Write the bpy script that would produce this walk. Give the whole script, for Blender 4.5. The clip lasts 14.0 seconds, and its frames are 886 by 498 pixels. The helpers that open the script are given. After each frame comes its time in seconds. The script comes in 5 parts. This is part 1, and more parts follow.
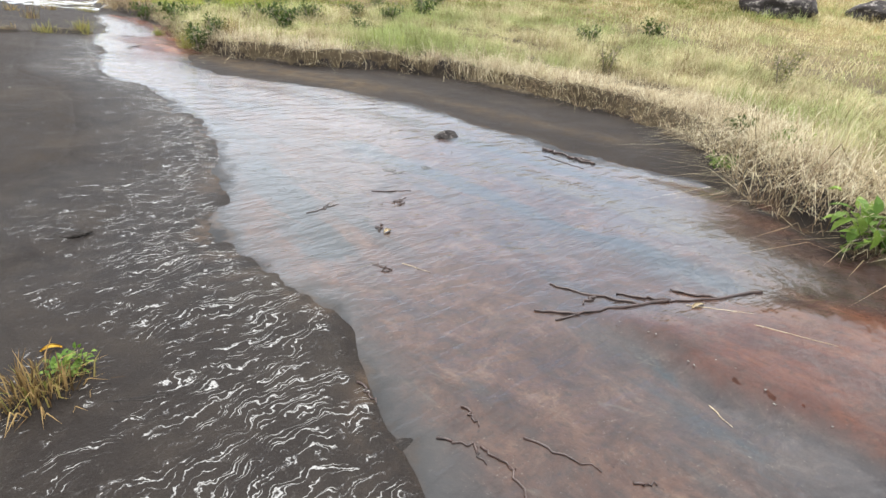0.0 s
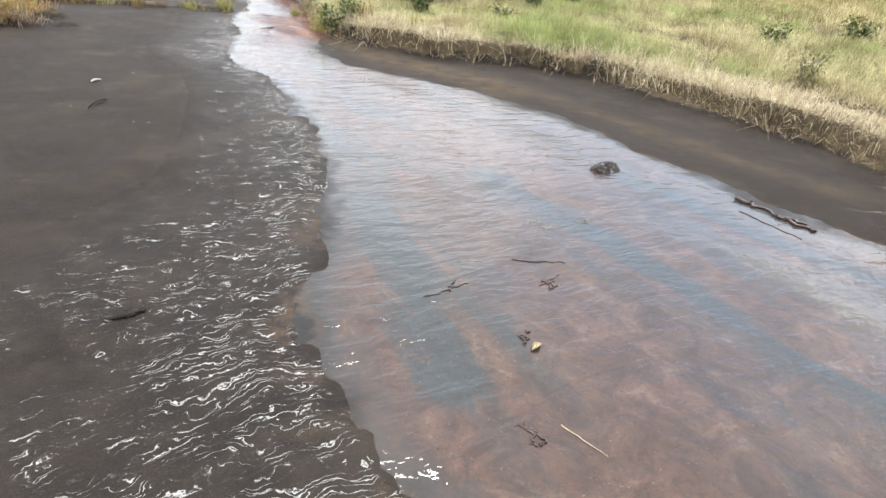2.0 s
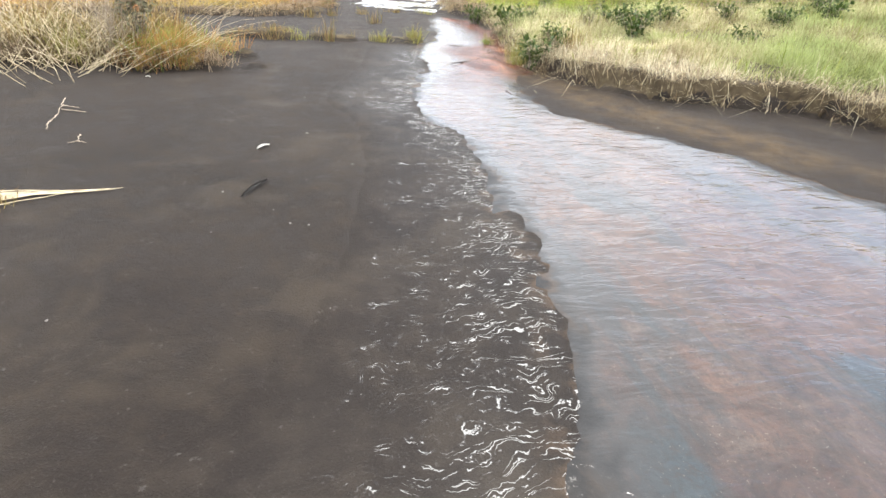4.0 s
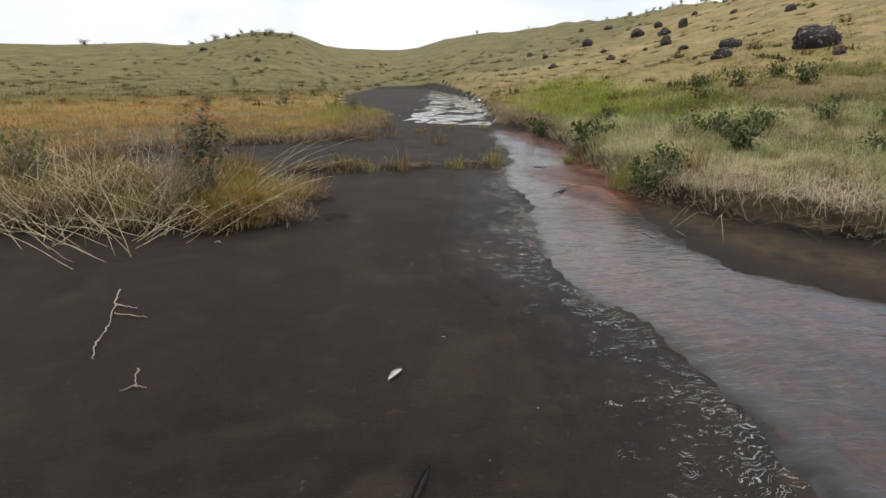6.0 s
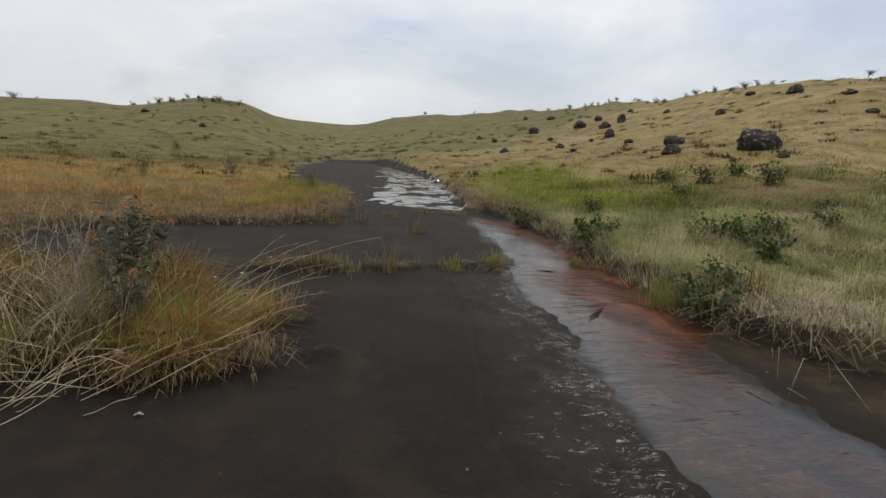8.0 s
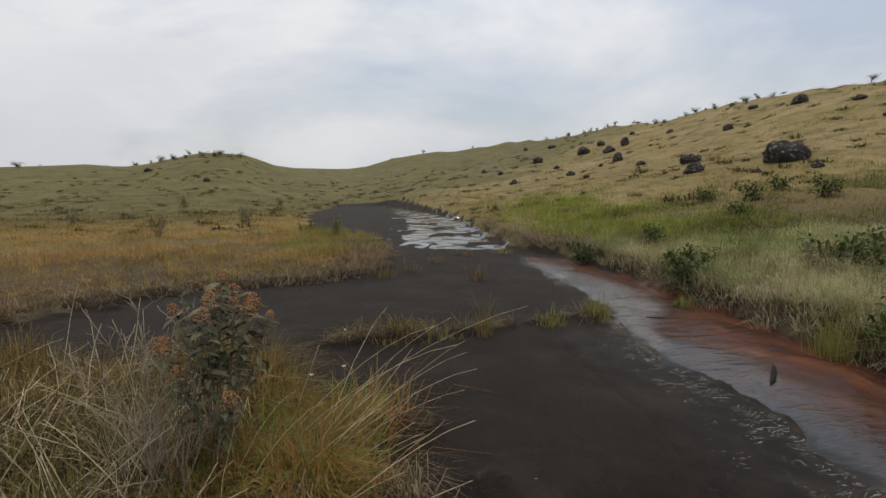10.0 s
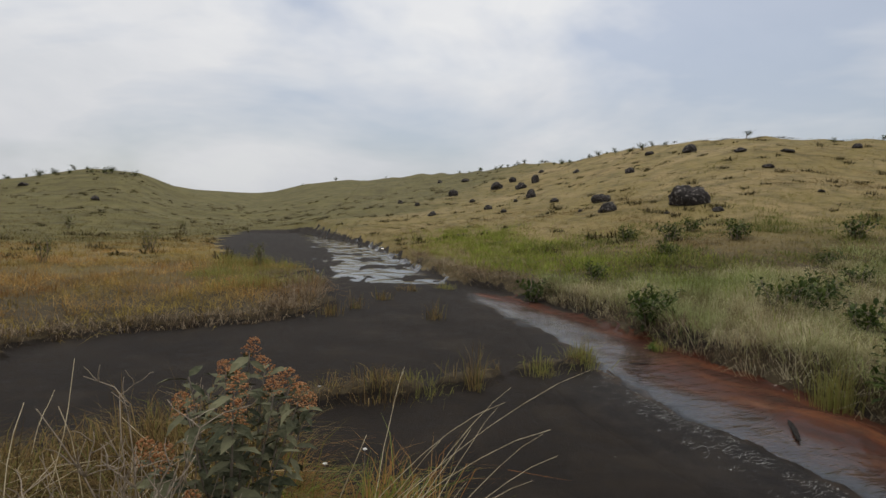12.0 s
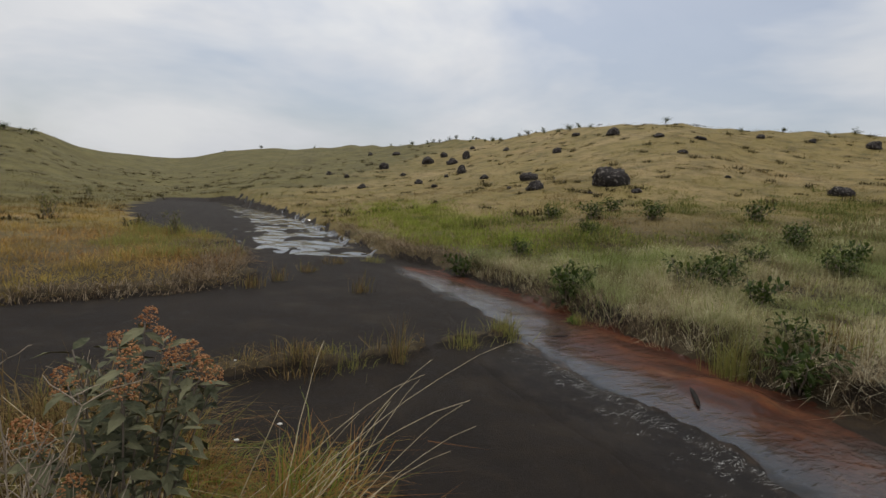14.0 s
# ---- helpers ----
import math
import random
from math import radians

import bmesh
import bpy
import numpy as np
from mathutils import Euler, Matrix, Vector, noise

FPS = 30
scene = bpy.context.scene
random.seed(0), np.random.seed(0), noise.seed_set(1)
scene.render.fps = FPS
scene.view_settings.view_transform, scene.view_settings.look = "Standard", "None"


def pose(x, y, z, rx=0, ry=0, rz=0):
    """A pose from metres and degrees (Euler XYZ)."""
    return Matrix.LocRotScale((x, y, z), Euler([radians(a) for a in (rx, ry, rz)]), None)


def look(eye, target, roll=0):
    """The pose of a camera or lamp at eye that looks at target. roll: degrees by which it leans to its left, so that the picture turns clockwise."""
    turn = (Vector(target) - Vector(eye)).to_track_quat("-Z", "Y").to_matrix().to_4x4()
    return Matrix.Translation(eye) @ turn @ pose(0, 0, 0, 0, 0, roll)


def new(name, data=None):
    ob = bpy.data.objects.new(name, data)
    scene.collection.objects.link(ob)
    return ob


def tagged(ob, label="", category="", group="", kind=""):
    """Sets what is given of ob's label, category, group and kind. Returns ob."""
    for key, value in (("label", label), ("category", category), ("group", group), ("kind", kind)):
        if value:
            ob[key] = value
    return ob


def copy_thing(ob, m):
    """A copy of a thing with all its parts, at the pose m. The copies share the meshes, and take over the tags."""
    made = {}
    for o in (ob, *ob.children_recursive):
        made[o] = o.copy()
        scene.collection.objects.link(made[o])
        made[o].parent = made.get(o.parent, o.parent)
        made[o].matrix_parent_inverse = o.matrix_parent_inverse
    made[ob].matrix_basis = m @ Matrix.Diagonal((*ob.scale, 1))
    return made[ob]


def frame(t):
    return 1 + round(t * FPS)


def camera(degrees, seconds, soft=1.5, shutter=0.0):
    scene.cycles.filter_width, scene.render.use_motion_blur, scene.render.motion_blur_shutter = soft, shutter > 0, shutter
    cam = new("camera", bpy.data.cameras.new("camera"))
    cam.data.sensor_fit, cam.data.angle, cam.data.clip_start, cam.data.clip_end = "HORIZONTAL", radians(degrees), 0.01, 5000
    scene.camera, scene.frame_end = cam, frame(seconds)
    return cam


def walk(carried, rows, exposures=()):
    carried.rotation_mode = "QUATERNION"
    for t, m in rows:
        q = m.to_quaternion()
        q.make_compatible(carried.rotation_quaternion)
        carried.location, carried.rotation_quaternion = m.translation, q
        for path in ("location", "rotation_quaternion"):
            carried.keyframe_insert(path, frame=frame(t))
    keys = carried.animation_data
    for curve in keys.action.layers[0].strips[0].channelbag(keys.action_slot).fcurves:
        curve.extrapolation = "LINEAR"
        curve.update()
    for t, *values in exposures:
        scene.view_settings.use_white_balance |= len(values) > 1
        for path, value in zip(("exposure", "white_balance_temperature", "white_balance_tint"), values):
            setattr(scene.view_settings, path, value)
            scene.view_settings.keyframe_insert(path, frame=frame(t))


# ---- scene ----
cam = camera(79.1, 14.0)
PATH = [
    (0, (0.753, 0.0, 1.383), (1.522, 1.644, 0.543), 5.7),
    (0.5, (0.761, 0.282, 1.411), (1.482, 1.96, 0.596), 9.9),
    (1, (0.641, 0.644, 1.445), (1.296, 2.308, 0.549), 10.3),
    (1.5, (0.717, 0.936, 1.429), (1.24, 2.638, 0.519), 8.1),
    (2, (0.889, 1.279, 1.433), (1.284, 3.004, 0.5), 7.2),
    (2.5, (0.82, 1.666, 1.353), (1.009, 3.401, 0.376), 7.5),
    (3, (0.68, 2.157, 1.432), (0.704, 3.885, 0.425), 6.4),
    (3.5, (0.682, 2.73, 1.354), (0.73, 4.506, 0.436), 6.8),
    (4, (0.429, 3.25, 1.409), (0.257, 5.011, 0.476), 3.9),
    (4.2, (0.279, 3.409, 1.424), (0.049, 5.169, 0.5), 2.1),
    (6.3, (-0.88, 5.021, 1.65), (-1.193, 6.909, 1.067), 0.4),
    (6.5, (-0.937, 5.229, 1.667), (-1.215, 7.128, 1.105), 0.5),
    (7, (-1.244, 5.658, 1.687), (-1.385, 7.59, 1.191), 2.6),
    (7.5, (-1.569, 6.034, 1.743), (-1.649, 7.989, 1.327), 4.4),
    (7.7, (-1.677, 6.18, 1.699), (-1.776, 8.139, 1.309), 4.4),
    (9.8, (-2.9, 7.414, 1.713), (-2.969, 9.4, 1.486), -0.2),
    (10, (-3.021, 7.522, 1.705), (-3.148, 9.505, 1.482), -0.5),
    (10.5, (-3.368, 7.745, 1.702), (-3.515, 9.731, 1.519), -1.0),
    (11, (-3.553, 7.96, 1.654), (-3.56, 9.951, 1.467), 2.5),
    (11.5, (-3.672, 8.152, 1.72), (-3.596, 10.143, 1.544), 1.8),
    (12, (-3.86, 8.221, 1.74), (-3.648, 10.206, 1.631), 1.6),
    (12.5, (-4.021, 8.209, 1.796), (-3.739, 10.189, 1.785), 5.0),
    (13, (-3.888, 8.234, 1.769), (-3.512, 10.198, 1.813), 6.3),
    (13.5, (-3.786, 8.273, 1.75), (-3.274, 10.206, 1.723), 5.6),
    (14, (-3.815, 8.287, 1.712), (-3.343, 10.221, 1.52), 3.4),
]
walk(cam, [(t, look(eye, target, roll)) for t, eye, target, roll in PATH], [(0.0, 1.74, 6320, 10), (0.5, 1.64, 6320, 10), (1.0, 1.74, 6320, 10), (2.0, 1.88, 6320, 10), (2.5, 2.08, 6320, 10), (3.5, 2.18, 6320, 10), (4.2, 2.10, 6320, 10), (6.3, 0.40, 6500, 10), (7.0, 0.33, 6500, 10), (7.5, 0.06, 6500, 10), (7.7, 0.05, 6500, 10), (9.8, -0.10, 6550, 10), (14.0, -0.20, 6550, 10)])

# ---- light ----
SUN_ELEV, SUN_AZ = 67.0, 8.0          # degrees; azimuth from +y towards +x
world = bpy.data.worlds.new("overcast_sky")
scene.world = world
world.use_nodes = True
wn, wl = world.node_tree.nodes, world.node_tree.links
wn.clear()


def wnode(kind, **values):
    n = wn.new(kind)
    for key, value in values.items():
        n.inputs[key].default_value = value
    return n


w_out = wn.new("ShaderNodeOutputWorld")
w_bg = wnode("ShaderNodeBackground", Strength=1.0)
w_sky = wn.new("ShaderNodeTexSky")
w_sky.sky_type, w_sky.sun_disc = "NISHITA", False
w_sky.sun_elevation, w_sky.sun_rotation = radians(SUN_ELEV), radians(SUN_AZ)
w_sky.dust_density = 2.0
w_scale = wn.new("ShaderNodeVectorMath")
w_scale.operation = "SCALE"
w_scale.inputs["Scale"].default_value = 0.105
w_co = wn.new("ShaderNodeTexCoord")
w_map = wn.new("ShaderNodeMapping")
w_map.inputs["Scale"].default_value = (1.0, 1.0, 2.6)
w_n1 = wnode("ShaderNodeTexNoise", Scale=2.6, Detail=7.0, Roughness=0.56, Distortion=0.45)
w_n2 = wnode("ShaderNodeTexNoise", Scale=1.5, Detail=5.0, Roughness=0.55, Distortion=0.3)


def wramp(fac, *stops):
    r = wn.new("ShaderNodeValToRGB")
    while len(r.color_ramp.elements) < len(stops):
        r.color_ramp.elements.new(0.5)
    for e, (p, c) in zip(r.color_ramp.elements, stops):
        e.position, e.color = p, (*c, 1)
    wl.new(fac, r.inputs[0])
    return r.outputs[0]


def wmix(kind, fac, a, b):
    x = wn.new("ShaderNodeMixRGB")
    x.blend_type = kind
    for socket, v in zip(x.inputs, (fac, a, b)):
        if isinstance(v, (int, float)):
            socket.default_value = v
        else:
            wl.new(v, socket)
    return x.outputs[0]


_a, _e = radians(SUN_AZ), radians(SUN_ELEV)
SUN_WAY = Vector((math.sin(_a) * math.cos(_e), math.cos(_a) * math.cos(_e), math.sin(_e)))
# cloud cover, brighter round the hidden sun and a little duller at the horizon
w_dot = wn.new("ShaderNodeVectorMath")
w_dot.operation = "DOT_PRODUCT"
w_dot.inputs[1].default_value = SUN_WAY
w_sep = wn.new("ShaderNodeSeparateXYZ")
wl.new(w_co.outputs["Generated"], w_dot.inputs[0])
wl.new(w_co.outputs["Generated"], w_sep.inputs[0])
wl.new(w_co.outputs["Generated"], w_map.inputs["Vector"])
wl.new(w_map.outputs[0], w_n1.inputs["Vector"])
wl.new(w_map.outputs[0], w_n2.inputs["Vector"])
wl.new(w_sky.outputs[0], w_scale.inputs[0])
cloud = wramp(w_n1.outputs["Fac"], (0.32, (0.745, 0.77, 0.81)), (0.50, (0.815, 0.83, 0.86)), (0.66, (0.88, 0.89, 0.90)))
# the cover thins to pale blue towards one side
w_thin = wn.new("ShaderNodeVectorMath")
w_thin.operation = "DOT_PRODUCT"
w_thin.inputs[1].default_value = (0.64, 0.66, 0.40)
wl.new(w_co.outputs["Generated"], w_thin.inputs[0])
thin = wramp(w_thin.outputs["Value"], (0.90, (0, 0, 0)), (1.0, (0.16, 0.16, 0.16)))
gaps = wramp(wmix("ADD", 1.0, w_n2.outputs["Fac"], thin), (0.53, (0, 0, 0)), (0.70, (0.6, 0.6, 0.6)))
cover = wmix("MIX", gaps, cloud, w_scale.outputs[0])
glow = wramp(w_dot.outputs["Value"], (0.0, (0.88, 0.88, 0.88)), (0.6, (0.96, 0.96, 0.96)), (0.85, (1.08, 1.08, 1.07)), (1.0, (1.40, 1.38, 1.33)))
haze = wramp(w_sep.outputs["Z"], (0.0, (0.88, 0.89, 0.905)), (0.28, (1.08, 1.08, 1.08)))
cover = wmix("MULTIPLY", 1.0, wmix("MULTIPLY", 1.0, cover, glow), haze)
wl.new(cover, w_bg.inputs["Color"])
wl.new(w_bg.outputs[0], w_out.inputs["Surface"])

sun_data = bpy.data.lights.new("sun", "SUN")
sun_data.energy, sun_data.angle, sun_data.color = 1.25, radians(14), (1.0, 0.95, 0.86)
sun = new("sun", sun_data)
sun.matrix_world = look((0, 0, 60), Vector((0, 0, 60)) - SUN_WAY)

# ---- materials ----


class Mat:
    """A node material with short ways to add nodes."""

    def __init__(self, name):
        self.m = bpy.data.materials.new(name)
        self.m.use_nodes = True
        self.n, self.l = self.m.node_tree.nodes, self.m.node_tree.links
        self.bsdf = self.n["Principled BSDF"]

    def put(self, socket, value):
        if hasattr(value, "is_output"):
            self.l.new(value, socket)
        else:
            socket.default_value = value

    def set(self, **values):
        for key, value in values.items():
            self.put(self.bsdf.inputs[key.replace("_", " ")], value)
        return self

    def coords(self, scale=(1, 1, 1), turn=0.0, local=False):
        """Coordinates turned about the upright, then stretched along the turned axes."""
        c, tm, mp = self.n.new("ShaderNodeTexCoord"), self.n.new("ShaderNodeMapping"), self.n.new("ShaderNodeMapping")
        tm.inputs["Rotation"].default_value, mp.inputs["Scale"].default_value = (0, 0, radians(turn)), scale
        if local:
            self.l.new(c.outputs["Object"], tm.inputs[0])
        else:
            g = self.n.new("ShaderNodeNewGeometry")
            self.l.new(g.outputs["Position"], tm.inputs[0])
        self.l.new(tm.outputs[0], mp.inputs[0])
        return mp.outputs[0]

    def noise(self, scale, detail=4.0, rough=0.55, distort=0.0, co=None):
        t = self.n.new("ShaderNodeTexNoise")
        t.inputs["Scale"].default_value, t.inputs["Detail"].default_value = scale, detail
        t.inputs["Roughness"].default_value, t.inputs["Distortion"].default_value = rough, distort
        self.l.new(co if co is not None else self.coords(), t.inputs["Vector"])
        return t.outputs["Fac"]

    def ramp(self, fac, *stops):
        r = self.n.new("ShaderNodeValToRGB")
        el = r.color_ramp.elements
        while len(el) < len(stops):
            el.new(0.5)
        for e, (p, c) in zip(el, stops):
            e.position = p
            e.color = (c, c, c, 1) if isinstance(c, (int, float)) else (*c, 1)
        self.put(r.inputs[0], fac)
        return r.outputs[0]

    def mix(self, fac, a, b, blend="MIX"):
        x = self.n.new("ShaderNodeMixRGB")
        x.blend_type = blend
        for k, (s, v) in enumerate(zip(x.inputs, (fac, a, b))):
            if isinstance(v, tuple) and len(v) == 3:
                v = (*v, 1)
            elif k and isinstance(v, (int, float)):
                v = (v, v, v, 1)
            self.put(s, v)
        return x.outputs[0]

    def math(self, op, a, b=0.0, clamp=False):
        x = self.n.new("ShaderNodeMath")
        x.operation, x.use_clamp = op, clamp
        self.put(x.inputs[0], a)
        self.put(x.inputs[1], b)
        return x.outputs[0]

    def bump(self, height, strength=0.3, distance=0.02, normal=None):
        b = self.n.new("ShaderNodeBump")
        b.inputs["Strength"].default_value, b.inputs["Distance"].default_value = strength, distance
        self.l.new(height, b.inputs["Height"])
        if normal is not None:
            self.l.new(normal, b.inputs["Normal"])
        return b.outputs[0]

    def let_through(self, colour, share):
        """A thin blade or leaf passes a share of the light from behind."""
        t, x = self.n.new("ShaderNodeBsdfTranslucent"), self.n.new("ShaderNodeMixShader")
        self.put(t.inputs["Color"], colour)
        x.inputs[0].default_value = share
        self.l.new(self.bsdf.outputs[0], x.inputs[1])
        self.l.new(t.outputs[0], x.inputs[2])
        self.l.new(x.outputs[0], self.n["Material Output"].inputs["Surface"])

    def zone(self, which):
        a, s = self.n.new("ShaderNodeAttribute"), self.n.new("ShaderNodeSeparateColor")
        a.attribute_name = "zone"
        self.l.new(a.outputs["Color"], s.inputs[0])
        return s.outputs[which]

    def island(self):
        return self.n.new("ShaderNodeNewGeometry").outputs["Random Per Island"]

    def lone(self):
        return self.n.new("ShaderNodeObjectInfo").outputs["Random"]


def rock_colour(m):
    """Dark weathered granite."""
    big, mid, fine = m.noise(0.7, 5), m.noise(5, 6, 0.6), m.noise(120, 3, 0.7)
    rock = m.ramp(big, (0.3, (0.0120, 0.0090, 0.0072)), (0.7, (0.0215, 0.0168, 0.0136)))
    rock = m.mix(m.ramp(mid, (0.45, 0.0), (0.75, 0.6)), rock, (0.036, 0.028, 0.021))
    rock = m.mix(m.ramp(m.noise(1.3, 5, 0.6, 0.5), (0.52, 0.0), (0.66, 0.5)), rock, (0.040, 0.031, 0.022))
    rock = m.mix(m.ramp(fine, (0.58, 0.0), (0.75, 0.5)), rock, (0.065, 0.058, 0.052))
    rock = m.mix(m.ramp(m.noise(23, 4, 0.7), (0.64, 0.0), (0.72, 0.5)), rock, (0.085, 0.080, 0.072))
    return rock, mid, fine


def bed_colour(m):
    """Algae-stained rock under the stream, streaked along the flow."""
    at, sk = m.n.new("ShaderNodeAttribute"), m.n.new("ShaderNodeAttribute")
    at.attribute_name, sk.attribute_name = "zone", "streaks"
    ochre = at.outputs["Alpha"]
    parts = m.n.new("ShaderNodeSeparateColor")
    m.l.new(sk.outputs["Color"], parts.inputs[0])
    flow = m.coords((1.0, 0.26, 1.0), turn=-25)
    s1, s2, s3 = m.noise(1.1, 8, 0.66, 0.7, flow), m.noise(2.1, 8, 0.66, 0.9, flow), m.noise(4.2, 9, 0.74, 0.8)
    grain = m.noise(28, 6, 0.75)
    pink = m.ramp(s3, (0.28, (0.012, 0.0065, 0.0050)), (0.44, (0.033, 0.0165, 0.0112)), (0.56, (0.055, 0.0285, 0.0185)), (0.72, (0.098, 0.063, 0.043)))
    grey = m.ramp(s3, (0.3, (0.008, 0.007, 0.0065)), (0.52, (0.020, 0.017, 0.016)), (0.72, (0.050, 0.041, 0.035)))
    slate = m.ramp(grain, (0.3, (0.006, 0.010, 0.012)), (0.7, (0.020, 0.028, 0.031)))
    olive = m.ramp(grain, (0.3, (0.020, 0.014, 0.007)), (0.7, (0.052, 0.038, 0.019)))
    ragged = m.math("MULTIPLY", m.math("SUBTRACT", m.noise(4.0, 8, 0.72, 0.8, flow), 0.5), 2.6)
    col = m.mix(m.ramp(s1, (0.46, 0.0), (0.58, 0.85)), pink, grey)
    col = m.mix(m.ramp(s2, (0.56, 0.0), (0.64, 0.6)), col, slate)
    col = m.mix(m.ramp(m.math("ADD", parts.outputs[0], ragged), (0.35, 0.0), (0.75, 0.9)), col, slate)
    col = m.mix(m.ramp(m.math("ADD", parts.outputs[1], ragged), (0.35, 0.0), (0.75, 0.9)), col, olive)
    col = m.mix(m.ramp(m.math("ADD", parts.outputs[2], ragged), (0.30, 0.0), (0.80, 0.85)), col, pink)
    col = m.mix(m.ramp(grain, (0.36, 0.65), (0.5, 0.0)), col, (0.020, 0.015, 0.012))
    flecks = m.noise(75, 3, 0.7)
    col = m.mix(m.ramp(flecks, (0.64, 0.0), (0.70, 0.55)), col, (0.13, 0.11, 0.09))
    col = m.mix(m.ramp(m.noise(46, 3, 0.7, 0.4), (0.64, 0.0), (0.70, 0.7)), col, (0.008, 0.006, 0.005))
    # silt caught in thin drifts
    col = m.mix(m.ramp(m.noise(6.5, 7, 0.7, 1.2, flow), (0.62, 0.0), (0.70, 0.35)), col, (0.095, 0.080, 0.062))
    red = m.ramp(m.noise(2.2, 7, 0.68, 0.7, flow), (0.30, (0.022, 0.009, 0.006)), (0.5, (0.080, 0.022, 0.010)), (0.64, (0.145, 0.050, 0.019)), (0.78, (0.25, 0.115, 0.048)))
    red = m.mix(m.ramp(grain, (0.36, 0.6), (0.5, 0.0)), red, (0.030, 0.013, 0.008))
    col = m.mix(m.math("MULTIPLY", ochre, m.ramp(m.noise(3.0, 5, 0.65, 0.2), (0.3, 0.35), (0.55, 1.0))), col, red)
    return col, grain


def west_green(m):
    """How far the greener turf of the western hill has spread, in uneven patches."""
    cut = m.n.new("ShaderNodeSeparateXYZ")
    m.l.new(m.coords(), cut.inputs[0])
    lean = m.math("ADD", m.math("MULTIPLY", cut.outputs[0], -0.022), m.math("MULTIPLY", cut.outputs[1], 0.012))
    ragged = m.math("MULTIPLY", m.math("SUBTRACT", m.noise(0.07, 5, 0.65), 0.5), 0.9)
    return m.ramp(m.math("ADD", lean, ragged), (0.72, 0.0), (1.05, 0.85))


def ground_material():
    m = Mat("ground")
    soil, bed, wet = m.zone(0), m.zone(1), m.zone(2)
    rock, mid, fine = rock_colour(m)
    col, grain = bed_colour(m)
    litter = m.ramp(m.noise(6, 6, 0.7), (0.3, (0.026, 0.019, 0.012)), (0.55, (0.066, 0.050, 0.029)), (0.75, (0.14, 0.11, 0.064)))
    far_grass = m.ramp(m.noise(0.075, 6, 0.62), (0.34, (0.262, 0.188, 0.078)), (0.48, (0.205, 0.158, 0.056)), (0.66, (0.29, 0.215, 0.10)))
    far_grass = m.mix(m.ramp(m.noise(0.5, 7, 0.72, 0.3), (0.45, 0.0), (0.66, 0.75)), far_grass, (0.062, 0.052, 0.020))
    far_grass = m.mix(m.ramp(m.noise(1.8, 6, 0.75), (0.55, 0.0), (0.72, 0.6)), far_grass, (0.24, 0.185, 0.09))
    far_grass = m.mix(west_green(m), far_grass, m.ramp(m.noise(0.3, 6, 0.7), (0.35, (0.058, 0.054, 0.018)), (0.62, (0.125, 0.110, 0.038))))
    away = m.n.new("ShaderNodeVectorMath")
    away.operation = "DISTANCE"
    away.inputs[1].default_value = (-1.0, 9.0, 0.0)
    m.l.new(m.coords(), away.inputs[0])
    dist = m.n.new("ShaderNodeMapRange")
    dist.inputs["From Min"].default_value, dist.inputs["From Max"].default_value = 11.0, 24.0
    m.l.new(away.outputs["Value"], dist.inputs["Value"])
    earth = m.mix(dist.outputs[0], litter, far_grass)
    edge = m.math("ADD", m.math("MULTIPLY", m.math("SUBTRACT", m.noise(6, 6, 0.7), 0.5), 0.8), bed)
    base = m.mix(m.ramp(edge, (0.42, 0.0), (0.60, 1.0)), rock, col)
    stain = m.n.new("ShaderNodeAttribute")
    stain.attribute_name = "streaks"
    tint = m.n.new("ShaderNodeSeparateColor")
    m.l.new(stain.outputs["Color"], tint.inputs[0])
    base = m.mix(m.math("MULTIPLY", tint.outputs[1], m.ramp(m.noise(4.0, 6, 0.7), (0.35, 0.0), (0.62, 0.75))), base, (0.070, 0.047, 0.024))
    # ochre crust along the wet edge
    rim = m.math("MULTIPLY", m.ramp(edge, (0.10, 0.0), (0.32, 0.5), (0.60, 0.0)), m.ramp(m.noise(1.6, 4, 0.6), (0.42, 0.0), (0.60, 1.0)))
    base = m.mix(rim, base, (0.13, 0.075, 0.036))
    soil_edge = m.math("ADD", m.math("MULTIPLY", m.math("SUBTRACT", m.noise(4, 6, 0.65), 0.5), 0.8), soil)
    base = m.mix(m.ramp(soil_edge, (0.44, 0.0), (0.56, 1.0)), base, earth)
    damp = m.mix(m.math("MULTIPLY", wet, 0.35), base, m.mix(1.0, base, (0.55, 0.55, 0.57), "MULTIPLY"))
    rough = m.mix(wet, m.ramp(mid, (0.3, 0.66), (0.8, 0.88)), 0.42)
    h = m.mix(0.5, m.mix(0.5, fine, grain), m.mix(0.5, mid, m.noise(1.8, 4, 0.6)))
    return m.set(Base_Color=damp, Roughness=rough, Specular_IOR_Level=0.09, Normal=m.bump(h, 0.9, 0.045)).m


def ripples(m, scale, stretch, turn, strength):
    """Small waves of three sizes, their crests across the flow."""
    co = m.coords(stretch, turn)
    swell = m.bump(m.noise(scale * 0.28, 3, 0.55, 0.3, co), strength, 0.040)
    return m.bump(m.mix(0.30, m.noise(scale, 3, 0.55, 0.2, co), m.noise(scale * 2.3, 2, 0.5, 0.1, co)), strength, 0.011, swell)


